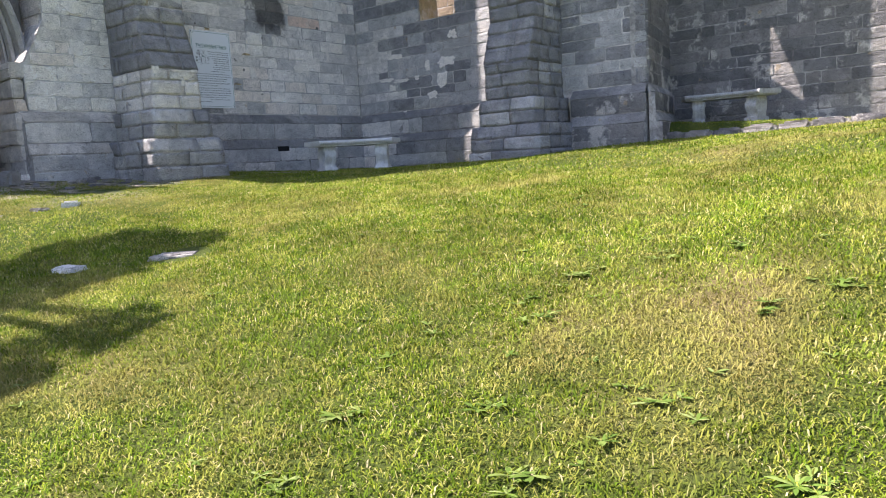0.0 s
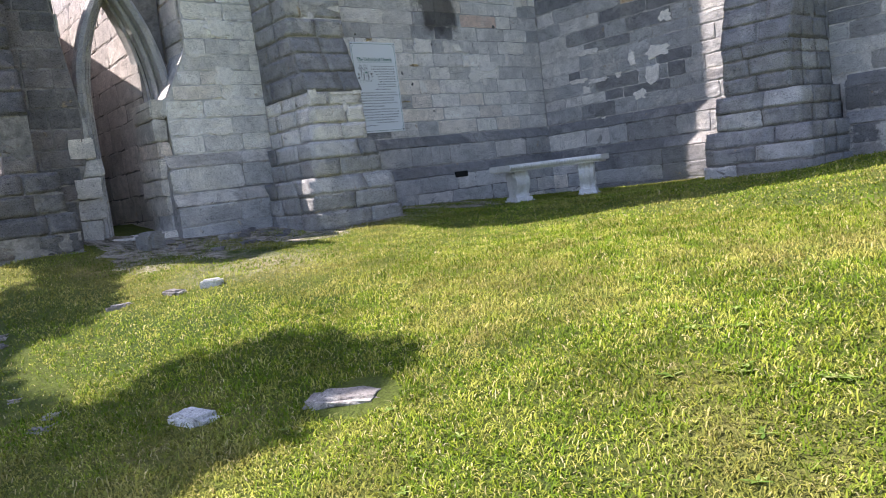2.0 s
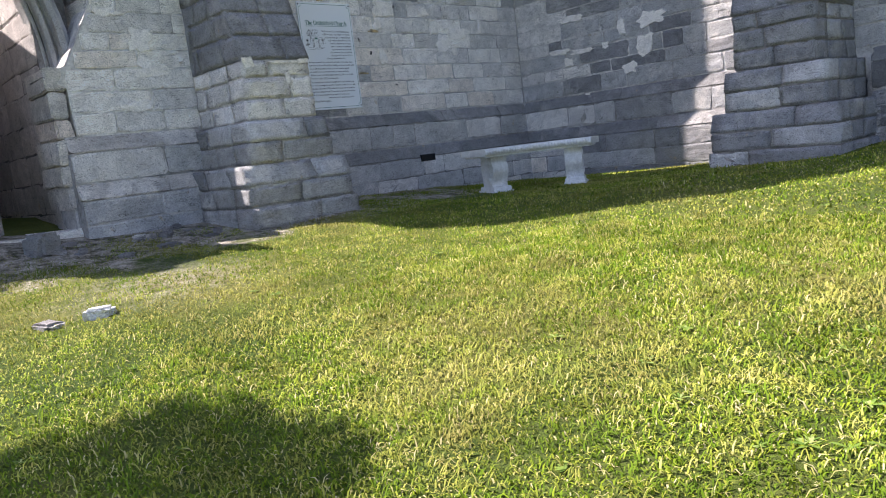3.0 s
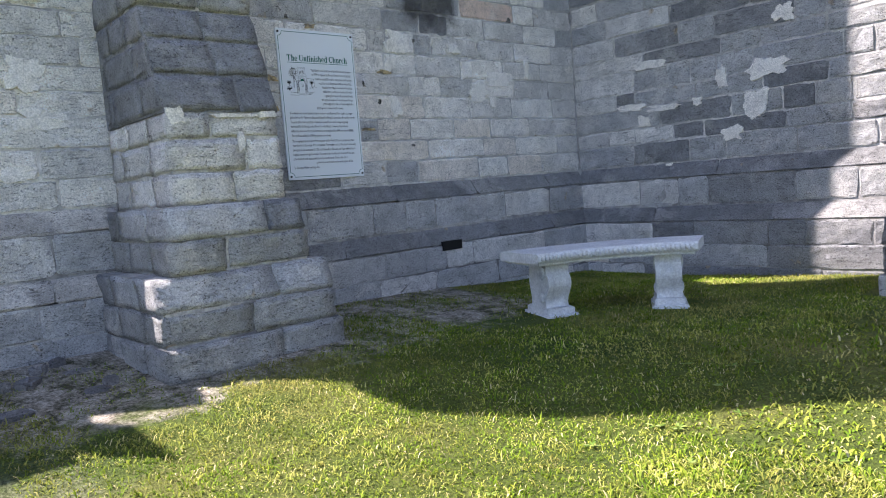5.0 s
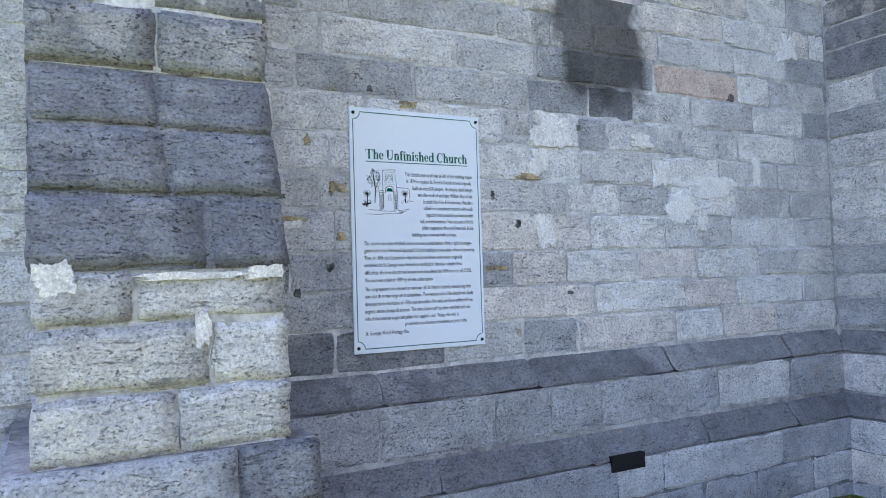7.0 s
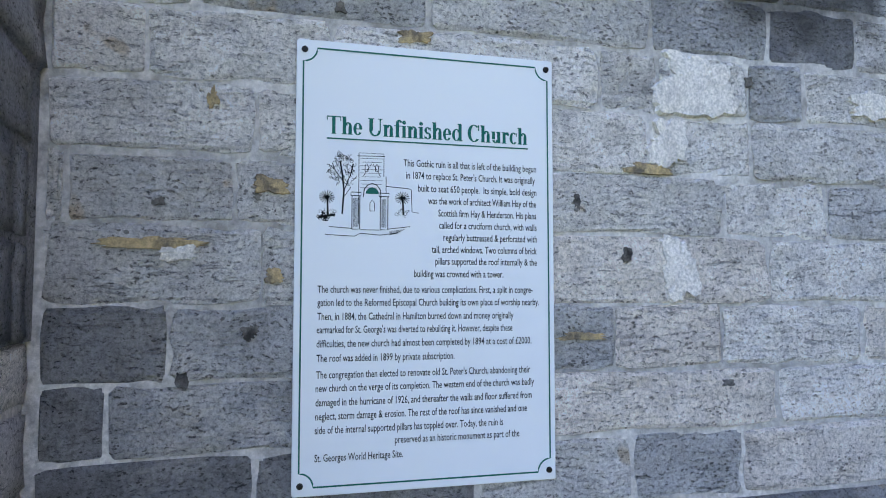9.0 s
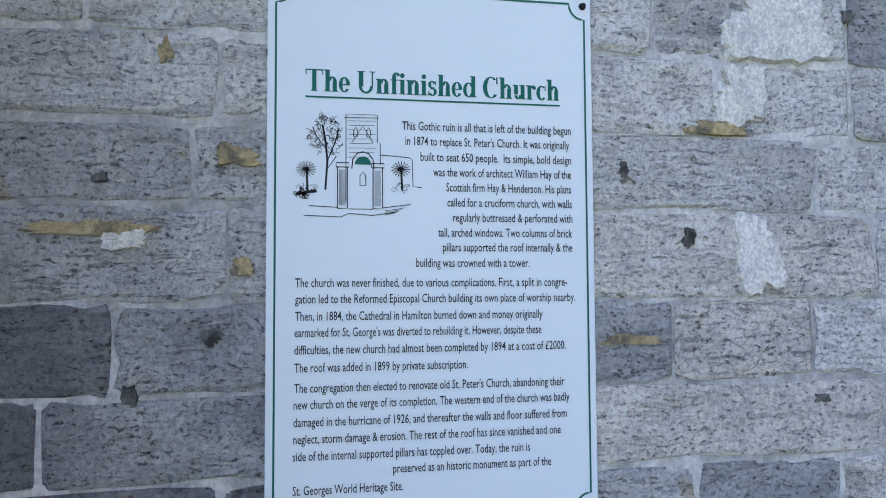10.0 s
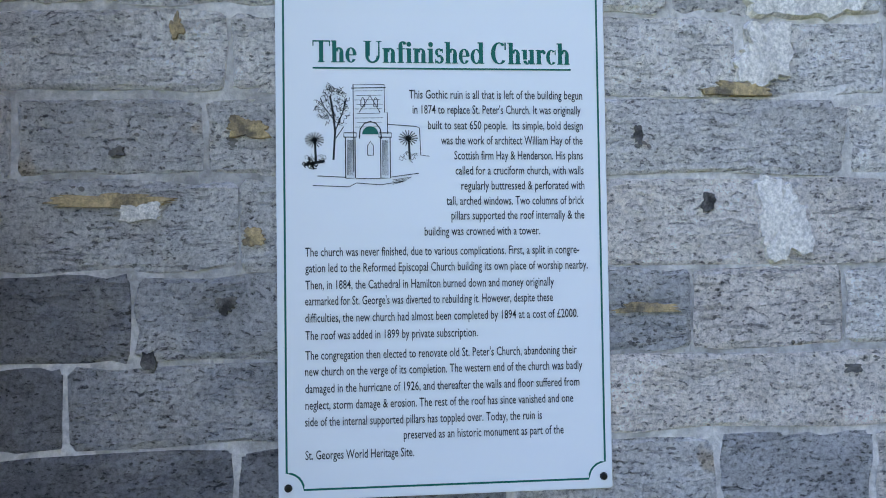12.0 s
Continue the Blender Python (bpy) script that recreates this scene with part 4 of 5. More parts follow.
doorway = new("doorway")
doorway.location = (XA, 4.5, 1.4)
tagged(doorway, "pale moulded pointed stone doorway with broken chipped edges", "doorway")
bpy.context.view_layer.update()
for half, thick, xf, rise in ((0.40, 0.085, -10.20, 1.28), (0.335, 0.06, -10.33, 1.22), (0.285, 0.045, -10.44, 1.15)):
    bm = arch_order(4.56, half, 2.95, rise, 1.2, xf, thick, 0.20)
    bmesh.ops.translate(bm, verts=bm.verts[:], vec=-doorway.location)
    part("arch_order", bm, TONES["g"], doorway)
rng = random.Random(77)
for side_y, s in ((3.90, 1), (4.80, -1)):
    z = 1.36
    while z < 2.8:
        h = rng.uniform(0.17, 0.24)
        w = rng.uniform(0.14, 0.26) if s > 0 else rng.uniform(0.05, 0.12)
        y0, y1 = sorted((side_y - s * 0.05, side_y + s * w))
        bm = box_bm(-10.62, -10.03 + rng.uniform(0, 0.03), y0, y1, z + 0.004, z + h - 0.004, 0.014)
        bmesh.ops.subdivide_edges(bm, edges=[e for e in bm.edges if e.calc_length() > 0.09], cuts=2, use_grid_fill=True)
        for v in bm.verts:
            v.co += 0.018 * noise.noise_vector(v.co * 6)
        bmesh.ops.translate(bm, verts=bm.verts[:], vec=-doorway.location)
        part("jamb_stone", bm, STONE, doorway)
        z += h
# broken reveal stones above the springing
for y_at, z0, z1 in ((5.17, 3.45, 4.75), (3.93, 3.0, 4.85)):
    z = z0
    while z < z1:
        h = rng.uniform(0.14, 0.24)
        s = -1 if y_at > 4.5 else 1
        y0, y1 = sorted((y_at, y_at + s * rng.uniform(0.012, 0.03)))
        bm = box_bm(-10.60, -10.02 + rng.uniform(-0.05, 0.01), y0, y1, z + 0.004, z + h - 0.004, 0.008)
        bmesh.ops.subdivide_edges(bm, edges=[e for e in bm.edges if e.calc_length() > 0.09], cuts=2, use_grid_fill=True)
        for v in bm.verts:
            v.co += 0.016 * noise.noise_vector(v.co * 7)
        bmesh.ops.translate(bm, verts=bm.verts[:], vec=-doorway.location)
        part("reveal_stone", bm, STONE, doorway)
        z += h

# ---- inside of the roofless church, seen through the openings ----
REVEAL = limestone("limestone_fresh_cut", "object", [(0.50, 0.36, 0.19)], 0.0, 0.3, 0.6)
tagged(part("window_reveal", box_bm(-8.487, -8.462, 10.85, 11.33, 3.885, 7.0, 0.006), REVEAL), "ochre cut stone lining of the window jamb", "window reveal", kind="structure")
tagged(part("window_sill", box_bm(-8.458, -7.712, 10.85, 11.33, 3.86, 3.90, 0.006), REVEAL), "ochre cut stone sill of the pointed window", "window sill", kind="structure")
FP = Face((0, 4.80, 0), (1, 0, 0), (0, -1, 0))
lining = wall("wall_inside_doorway", FP, [(-14.1, 0.6), (-10.46, 0.6), (-10.46, 5.6), (-14.1, 5.6)], [], "brownish grey limestone wall lining the passage behind the doorway", 0.3, MORTAR_DARK)
lay(FP, -14.08, -10.47, courses(1.2, 5.5, 36, 0.2, 0.3), lining, STONE_LINING, STONE_LINING, None, [], 36, long=(0.4, 0.8), gap=0.006)
# unseen wall, added to keep the sun off the passage lining
wall("wall_church_south", Face((-10.34, 3.62, 0), (-3.7, 0.90, 0), (-0.90, -3.7, 0)), [(0, 0.6), (3.7, 0.6), (3.7, 4.7), (0, 4.7)], [], "unseen plain wall added to shade the passage behind the doorway", 0.25)
FI = Face((-14.2, 0, 0), (0, 1, 0), (1, 0, 0))
inner = wall("wall_inside", FI, [(4.5, 0.6), (10.0, 0.6), (10.0, 8.6), (4.5, 8.4)], [], "pale limestone block wall inside the roofless church", 0.5)
lay(FI, 4.52, 9.0, courses(1.2, 8.3, 31, 0.2, 0.27), inner, STONE_J, STONE_J, None, [], 31, long=(0.4, 0.8))
FJ = Face((0, 14.6, 0), (1, 0, 0), (0, -1, 0))
inner_2 = wall("wall_inside_north", FJ, [(-14.0, 0.6), (-4.4, 0.6), (-4.4, 9.0), (-14.0, 9.0)], [], "warm sunlit limestone block wall inside the roofless church", 0.5)
lay(FJ, -12.0, -4.5, courses(3.5, 8.8, 33, 0.2, 0.27), inner_2, STONE_WARM, STONE_WARM, None, [], 33, long=(0.4, 0.8))


# ---- lime plaster and mended patches on the walls ----
def patch(face, u, z, w, h, seed, mat=PLASTER, lift=0.005, name="plaster_patch", label="chipped white lime plaster patch on the stone wall"):
    bm = bmesh.new()
    n = 72
    off = Vector((seed * 1.7, seed * 0.3, 0))
    rim, top, mid = [], [], []
    for k in range(n):
        a = 2 * math.pi * k / n
        e = Vector((math.cos(a), math.sin(a), 0))
        q = (0.85 + 0.5 * noise.noise(e * 1.2 + off) + 0.22 * noise.noise(e * 2.6 + off) + 0.12 * noise.noise(e * 6 + off) + 0.10 * noise.noise(e * 14 + off)) / max(abs(math.cos(a)), abs(math.sin(a))) ** 0.7
        du, dz = w / 2 * q * math.cos(a), h / 2 * q * math.sin(a)
        rim.append(bm.verts.new(face.at(u + du, 0.004, z + dz)))
        top.append(bm.verts.new(face.at(u + du * 0.94, -0.009 - lift * (0.6 + 0.4 * noise.noise(e * 6 + off)), z + dz * 0.94)))
        mid.append(bm.verts.new(face.at(u + du * 0.5, -0.009 - lift * (0.8 + 0.6 * noise.noise(e * 3 + off)), z + dz * 0.5)))
    ctr = bm.verts.new(face.at(u, -0.009 - lift, z))
    for k in range(n):
        j = (k + 1) % n
        bm.faces.new((rim[k], rim[j], top[j], top[k]))
        bm.faces.new((top[k], top[j], mid[j], mid[k]))
        bm.faces.new((mid[k], mid[j], ctr))
    bmesh.ops.recalc_face_normals(bm, faces=bm.faces[:])
    ob = part(name, bm, mat)
    return tagged(ob, label, "plaster patch", "plaster patches")


for k, (u, z, w, h) in enumerate(((8.45, 3.60, 0.30, 0.22), (8.34, 3.42, 0.14, 0.16), (9.08, 3.575, 0.20, 0.10), (9.36, 3.20, 0.26, 0.20), (9.24, 3.40, 0.15, 0.20), (8.365, 3.045, 0.13, 0.19), (10.42, 4.29, 0.20, 0.2), (9.66, 3.32, 0.44, 0.15), (9.55, 3.10, 0.10, 0.12), (10.06, 3.42, 0.08, 0.22))):
    patch(FA if z > 2.4 else Face((XA + 0.095, 0, 0), (0, 1, 0), (1, 0, 0)), u, z, w, h, 200 + k)
for k, (u, z, w, h) in enumerate(((-9.06, 3.36, 0.44, 0.09), (-8.97, 2.925, 0.38, 0.07), (-9.33, 2.97, 0.34, 0.09), (-7.95, 3.14, 0.42, 0.20), (-8.06, 2.84, 0.26, 0.26), (-8.35, 3.11, 0.12, 0.20), (-8.60, 2.94, 0.10, 0.08), (-8.28, 2.61, 0.22, 0.13), (-8.92, 2.35, 0.08, 0.08), (-7.84, 2.30, 0.15, 0.14), (-7.78, 3.57, 0.20, 0.16), (-9.18, 2.82, 0.16, 0.12))):
    patch(FB, u, z, w, h, 240 + k)
OCHRE = worn_mat("ochre_core", (0.58, 0.44, 0.24), (0.20, 0.165, 0.12), 0.40, 0.54)
for k, (u, z, w, h) in enumerate(((6.93, 3.10, 0.28, 0.035), (7.21, 3.25, 0.10, 0.05), (7.07, 3.46, 0.035, 0.06), (8.28, 3.34, 0.18, 0.035), (8.06, 2.86, 0.16, 0.025), (7.22, 3.02, 0.05, 0.04), (7.58, 3.66, 0.10, 0.04))):
    patch(FA, u, z, w, h, 280 + k, OCHRE, 0.002, "eroded_patch", "ochre eroded hollow in a limestone block")
patch(FA, 7.0, 3.075, 0.09, 0.045, 300, PLASTER, 0.003)
FBUT = Face((XA + 0.972, 0, 0), (0, 1, 0), (1, 0, 0))
for k, (u, z, w, h) in enumerate(((6.40, 2.85, 0.34, 0.028), (6.05, 2.85, 0.12, 0.10), (6.62, 2.86, 0.12, 0.05), (6.43, 2.70, 0.05, 0.13))):
    patch(FBUT, u, z, w, h, 320 + k, PLASTER, 0.0015, label="white lime mortar smeared on the buttress joints")
for k, (u, z, w, h) in enumerate(((5.55, 3.2, 0.22, 0.24), (5.42, 2.62, 0.30, 0.10), (5.60, 3.75, 0.30, 0.22), (5.30, 3.45, 0.26, 0.07), (5.62, 2.95, 0.34, 0.16))):
    patch(FA, u, z, w, h, 340 + k)

# raised dark patches: shade inside pits put into colour, and a lichen spot
PIT = worn_mat("pit_shade", (0.22, 0.205, 0.19), (0.05, 0.047, 0.045), 0.40, 0.56)
for k, (u, z, w, h) in enumerate(((8.20, 3.087, 0.030, 0.045), (7.165, 2.883, 0.045, 0.045), (8.045, 3.235, 0.02, 0.05), (7.01, 2.77, 0.03, 0.05), (8.52, 2.72, 0.045, 0.025), (6.95, 3.20, 0.03, 0.02), (8.62, 3.62, 0.03, 0.03), (9.85, 3.9, 0.06, 0.05), (7.38, 3.72, 0.03, 0.03))):
    patch(FA, u, z, w, h, 400 + k, PIT, 0.0015, "eroded_pit", "small patch coloured dark for the shade in a limestone pit")

# threshold of the doorway
bm = box_bm(-10.65, -9.98, 3.90, 4.78, 1.2, 1.60, 0.02)
bmesh.ops.subdivide_edges(bm, edges=[e for e in bm.edges if e.calc_length() > 0.15], cuts=3, use_grid_fill=True)
for v in bm.verts:
    v.co += 0.025 * noise.noise_vector(v.co * 5)
bmesh.ops.translate(bm, verts=bm.verts[:], vec=-doorway.location)
part("threshold", bm, STONE_PALE, doorway)

# ---- drawing of the ruin on the notice board ----
def line(*pts, w=0.0011):
    strip(pts, w * 1.5, INK, "drawing_line")


def scribble(cu, cv, ru, rv, n, seed, w=0.0009):
    r = random.Random(seed)
    for _ in range(n):
        a, q = r.uniform(0, 6.28), math.sqrt(r.uniform(0.05, 1))
        u, v = cu + ru * q * math.cos(a), cv + rv * q * math.sin(a)
        b = r.uniform(0, 6.28)
        strip([(u, v), (u + 0.006 * math.cos(b), v + 0.006 * math.sin(b)), (u + 0.009 * math.cos(b + 0.9), v + 0.009 * math.sin(b + 0.9))], w, INK, "drawing_line")


line((0.160, 0.675), (0.160, 0.859), (0.225, 0.859), (0.225, 0.80), (0.231, 0.80), (0.231, 0.755))
line((0.156, 0.851), (0.228, 0.853))
for k in range(9):
    line((0.163 + 0.004 * (k % 2), 0.845 - k * 0.0095), (0.222 - 0.003 * (k % 3), 0.846 - k * 0.0095), w=0.0006)
line((0.172, 0.80), (0.195, 0.835), (0.216, 0.80))
for u in (0.180, 0.207):
    line((u - 0.004, 0.812), (u - 0.004, 0.826), (u, 0.832), (u + 0.004, 0.826), (u + 0.004, 0.812), (u - 0.004, 0.812))
line((0.172, 0.745), (0.174, 0.765), (0.183, 0.777), (0.195, 0.781), (0.207, 0.777), (0.216, 0.765), (0.218, 0.745), w=0.0016)
bm = bmesh.new()
fan = [bm.verts.new((0.0012, 0.195 + 0.017 * math.cos(a), 0.754 + 0.017 * math.sin(a))) for a in [math.pi * k / 10 for k in range(11)]]
bm.faces.new(fan)
part("drawing_fan", bm, GREEN, board)
line((0.189, 0.71), (0.189, 0.73), (0.195, 0.739), (0.201, 0.73), (0.201, 0.71), (0.189, 0.71))
for u in (0.153, 0.226):
    line((u - 0.010, 0.662), (u - 0.010, 0.748), (u + 0.010, 0.748), (u + 0.010, 0.662), (u - 0.010, 0.662), w=0.0014)
    line((u - 0.013, 0.748), (u - 0.013, 0.757), (u + 0.013, 0.757), (u + 0.013, 0.748), (u - 0.013, 0.748), w=0.0014)
    for k in range(6):
        line((u - 0.006 + k * 0.0022, 0.668), (u - 0.006 + k * 0.0022, 0.742), w=0.0006)
line((0.231, 0.775), (0.29, 0.771), (0.298, 0.768), (0.300, 0.71), (0.318, 0.708))
line((0.165, 0.661), (0.215, 0.661))
line((0.085, 0.667), (0.142, 0.664))
line((0.236, 0.664), (0.295, 0.672))
line((0.075, 0.647), (0.150, 0.644), (0.165, 0.652), (0.215, 0.648), (0.262, 0.655))
for k in range(4):
    line((0.24, 0.658 - 0.003 * k), (0.28 - 0.005 * k, 0.664 - 0.003 * k), w=0.0007)
line((0.118, 0.70), (0.122, 0.76), (0.118, 0.80), (0.112, 0.835), w=0.0028)
line((0.122, 0.76), (0.138, 0.80), (0.146, 0.83), w=0.0016)
line((0.119, 0.785), (0.100, 0.81), (0.092, 0.83), w=0.0014)
line((0.123, 0.745), (0.140, 0.77), w=0.0012)
scribble(0.118, 0.815, 0.034, 0.042, 120, 1, 0.0012)
for cu, cv, seed in ((0.079, 0.742, 2), (0.274, 0.746, 3)):
    for k in range(17):
        a = 2 * math.pi * k / 17
        line((cu, cv), (cu + 0.020 * math.cos(a), cv + 0.017 * math.sin(a)), w=0.0012)
    line((cu + 0.001, cv), (cu + 0.003, cv - 0.045), w=0.003)
    scribble(cu, cv - 0.038, 0.02, 0.008, 14, seed)
scribble(0.075, 0.693, 0.014, 0.008, 26, 9, 0.0022)
line((0.058, 0.69), (0.10, 0.698), w=0.004)


# ---- loose and sunk stones in the lawn ----
def boulder(name, x, y, sx, sy, sz, sink, turn, mat, label, group="stones in the lawn", seed=0):
    bm = bmesh.new()
    bmesh.ops.create_cube(bm, size=1.0)
    bmesh.ops.bevel(bm, geom=bm.edges[:], offset=0.16, segments=2, affect="EDGES")
    bmesh.ops.subdivide_edges(bm, edges=bm.edges[:], cuts=2, use_grid_fill=True)
    for v in bm.verts:
        p = v.co * 2.3 + Vector((seed * 3.1, 0, 0))
        v.co += 0.10 * noise.noise_vector(p) + 0.03 * noise.noise_vector(p * 3)
        v.co = Vector((v.co.x * sx, v.co.y * sy, v.co.z * sz))
    ob = part(name, bm, mat)
    ob.matrix_world = pose(x, y, ground_z(x, y) + sz / 2 - sink, 0, 0, turn)
    return tagged(ob, label, "stone", group)


GREY = limestone("lawn_stone", "object", [(0.19, 0.18, 0.18), (0.26, 0.245, 0.24), (0.31, 0.285, 0.27)], 0.2, 0.5, 0.6)
WHITE_ST = limestone("white_stone", "object", [(0.50, 0.50, 0.50), (0.58, 0.58, 0.57)], 0.0, 0.6, 0.2)
boulder("flat_stone", -5.07, 3.61, 0.40, 0.21, 0.07, 0.054, 38, GREY, "flat grey limestone slab sunk in the grass", seed=1)
boulder("white_stone", -5.68, 3.12, 0.27, 0.16, 0.10, 0.072, 15, WHITE_ST, "white rounded stone sunk in the shaded grass", seed=2)
boulder("small_stone", -7.45, 4.02, 0.16, 0.10, 0.08, 0.03, 60, WHITE_ST, "small pale stone in the sandy grass", seed=3)
boulder("small_stone", -7.62, 3.80, 0.22, 0.12, 0.07, 0.045, 10, GREY, "flat small grey stone in the sandy grass", seed=4)
boulder("small_stone", -7.75, 3.45, 0.18, 0.10, 0.06, 0.04, 80, GREY, "flat small grey stone in the sandy grass", seed=5)
boulder("round_stone", -9.45, 4.30, 0.24, 0.20, 0.19, 0.03, 20, STONE_DARK, "dark round stone at the foot of the doorway", seed=6)
rng = random.Random(5)
for k in range(14):
    x, y = rng.uniform(-8.4, -6.3), rng.uniform(1.6, 2.75)
    boulder("rubble_stone", x, y, rng.uniform(0.10, 0.26), rng.uniform(0.06, 0.16), rng.uniform(0.05, 0.08), 0.062, rng.uniform(0, 180), GREY, "weathered grey rock showing through thin grass", "rocks in thin grass", 20 + k)
for k in range(16):
    x, y = rng.uniform(-9.75, -8.9), rng.uniform(4.0, 5.6)
    boulder("rubble_stone", x, y, rng.uniform(0.05, 0.18), rng.uniform(0.05, 0.12), rng.uniform(0.03, 0.07), 0.02, rng.uniform(0, 180), GREY, "small limestone rubble on sandy soil by the wall", "rubble by the wall", 60 + k)
for k in range(9):
    boulder("kerb_stone", -4.25 + 0.42 * k, 11.17 + 0.03 * math.sin(k * 2.0), 0.40, 0.18, 0.15, 0.05, rng.uniform(-8, 8), GREY, "low weathered kerb stone edging the grass by the bench", "kerb stones", 90 + k)

# ---- palm, tree, hedge, rail and board beyond the church corner ----
def leaf_mat(name, stops, trans=0.35):
    m, n, l, b = node_mat(name, 0.55)
    geo = n.new("ShaderNodeNewGeometry")
    r = ramp(n, stops)
    l.new(geo.outputs["Random Per Island"], r.inputs[0])
    big = tex_noise(n, l, geo.outputs["Position"], 0.55, 3, 0.6)
    br = ramp(n, [(0.3, 0.72), (0.7, 1.25)])
    l.new(big.outputs[0], br.inputs[0])
    c = mix(n, l, 1.0, r.outputs[0], br.outputs[0], "MULTIPLY")
    b.inputs["Specular IOR Level"].default_value = 0.1
    l.new(c, b.inputs["Base Color"])
    t = n.new("ShaderNodeBsdfTranslucent")
    l.new(c, t.inputs["Color"])
    mx = n.new("ShaderNodeMixShader")
    mx.inputs[0].default_value = trans
    l.new(b.outputs[0], mx.inputs[1])
    l.new(t.outputs[0], mx.inputs[2])
    l.new(mx.outputs[0], n["Material Output"].inputs["Surface"])
    return m


PALM = leaf_mat("palm_leaf", [(0.0, (0.06, 0.10, 0.02)), (0.6, (0.12, 0.17, 0.035)), (1.0, (0.22, 0.21, 0.07))])
LEAF = leaf_mat("tree_leaf", [(0.0, (0.025, 0.05, 0.012)), (0.7, (0.05, 0.085, 0.02)), (1.0, (0.09, 0.13, 0.03))])
BARK = mortar_mat("bark", (0.22, 0.17, 0.12), (0.10, 0.075, 0.05))
WOOD = mortar_mat("grey_wood", (0.30, 0.24, 0.17), (0.16, 0.12, 0.08))


def tube(bm, a, b, r0, r1, seg=8):
    a, b = Vector(a), Vector(b)
    d = (b - a)
    m = Matrix.Translation((a + b) / 2) @ d.to_track_quat("Z", "Y").to_matrix().to_4x4()
    bmesh.ops.create_cone(bm, cap_ends=True, segments=seg, radius1=r0, radius2=r1, depth=d.length, matrix=m)


def palm(x, y, high, seed):
    root = new("palm_tree")
    root.location = (x, y, ground_z(x, y))
    tagged(root, "fan palm with drooping green and yellow fronds", "tree")
    r = random.Random(seed)
    bm = bmesh.new()
    for k in range(10):
        tube(bm, (0, 0, -0.2 + high * k / 10), (0.02 * k / 10, 0, -0.2 + high * (k + 1) / 10 + 0.02), 0.17 - 0.004 * k, 0.155 - 0.004 * k, 10)
    part("trunk", bm, BARK, root)
    for k in range(14):
        a, el = k * 2.4, r.uniform(-0.9, 1.1)
        out = Vector((math.cos(a), math.sin(a), 0))
        L = r.uniform(1.1, 1.7)
        bm = bmesh.new()
        spine = []
        for i in range(9):
            t = i / 8
            spine.append(Vector((0, 0, high)) + out * (L * t * math.cos(el * (1 - 0.3 * t))) + Vector((0, 0, L * t * math.sin(el) - 0.55 * L * t * t)))
        side = Vector((-out.y, out.x, 0))
        for p, q in zip(spine, spine[1:]):
            tube(bm, p, q, 0.012, 0.010, 4)
        for i in range(2, 9):
            for s in (-1, 1):
                for f in (0.0, 0.5):
                    b0 = spine[i - 1].lerp(spine[i], f)
                    w = r.uniform(0.35, 0.55)
                    tip = b0 + side * (s * w) + out * 0.30 + Vector((0, 0, -0.25 * w - r.uniform(0, 0.2)))
                    e = (spine[i] - spine[i - 1]).normalized() * 0.022
                    mid = b0.lerp(tip, 0.5) + Vector((0, 0, 0.05))
                    v = [bm.verts.new(c) for c in (b0 - e, b0 + e, mid + e, tip, mid - e)]
                    bm.faces.new(v)
        part("frond", bm, PALM, root)
    return root


def leaf_cloud(blobs, count, size, seed):
    """Many small leaves spread through several uneven clumps."""
    r = np.random.RandomState(seed)
    vs, fs = [], []
    for (cx, cy, cz, rad) in blobs:
        n = int(count * rad * rad)
        d = r.normal(size=(n, 3))
        d /= np.linalg.norm(d, axis=1)[:, None]
        p = np.array((cx, cy, cz)) + d * rad * (r.uniform(0.25, 1.0, (n, 1)) ** 0.5) * (1, 1, 0.8)
        a, b = r.normal(size=(n, 3)), r.normal(size=(n, 3))
        a /= np.linalg.norm(a, axis=1)[:, None]
        b -= a * (a * b).sum(1)[:, None]
        b /= np.linalg.norm(b, axis=1)[:, None]
        s = size * r.uniform(0.6, 1.3, (n, 1))
        for q, u, w in zip(p, a * s, b * s * 0.45):
            k = len(vs)
            vs += [q - u, q + w, q + u, q - w]
            fs.append((k, k + 1, k + 2, k + 3))
    return vs, fs


def tree(x, y, z_crown, blobs, label, seed):
    root = new("tree")
    g = ground_z(x, y)
    root.location = (x, y, g)
    tagged(root, label, "tree")
    bm = bmesh.new()
    hz = z_crown - g
    tube(bm, (0, 0, -0.2), (0.05, 0.02, hz * 0.5), 0.17, 0.12, 10)
    tube(bm, (0.05, 0.02, hz * 0.5), (0.0, 0.0, hz), 0.12, 0.07, 10)
    for bx, by, bz, rad in blobs:
        tube(bm, (0.0, 0.0, hz * 0.75), (bx, by, hz + bz), 0.055, 0.02, 6)
    part("trunk", bm, BARK, root)
    vs, fs = leaf_cloud([(bx, by, hz + bz, rad) for bx, by, bz, rad in blobs], 3000, 0.075, seed)
    mesh_ob("crown", vs, fs, LEAF, root)
    return root


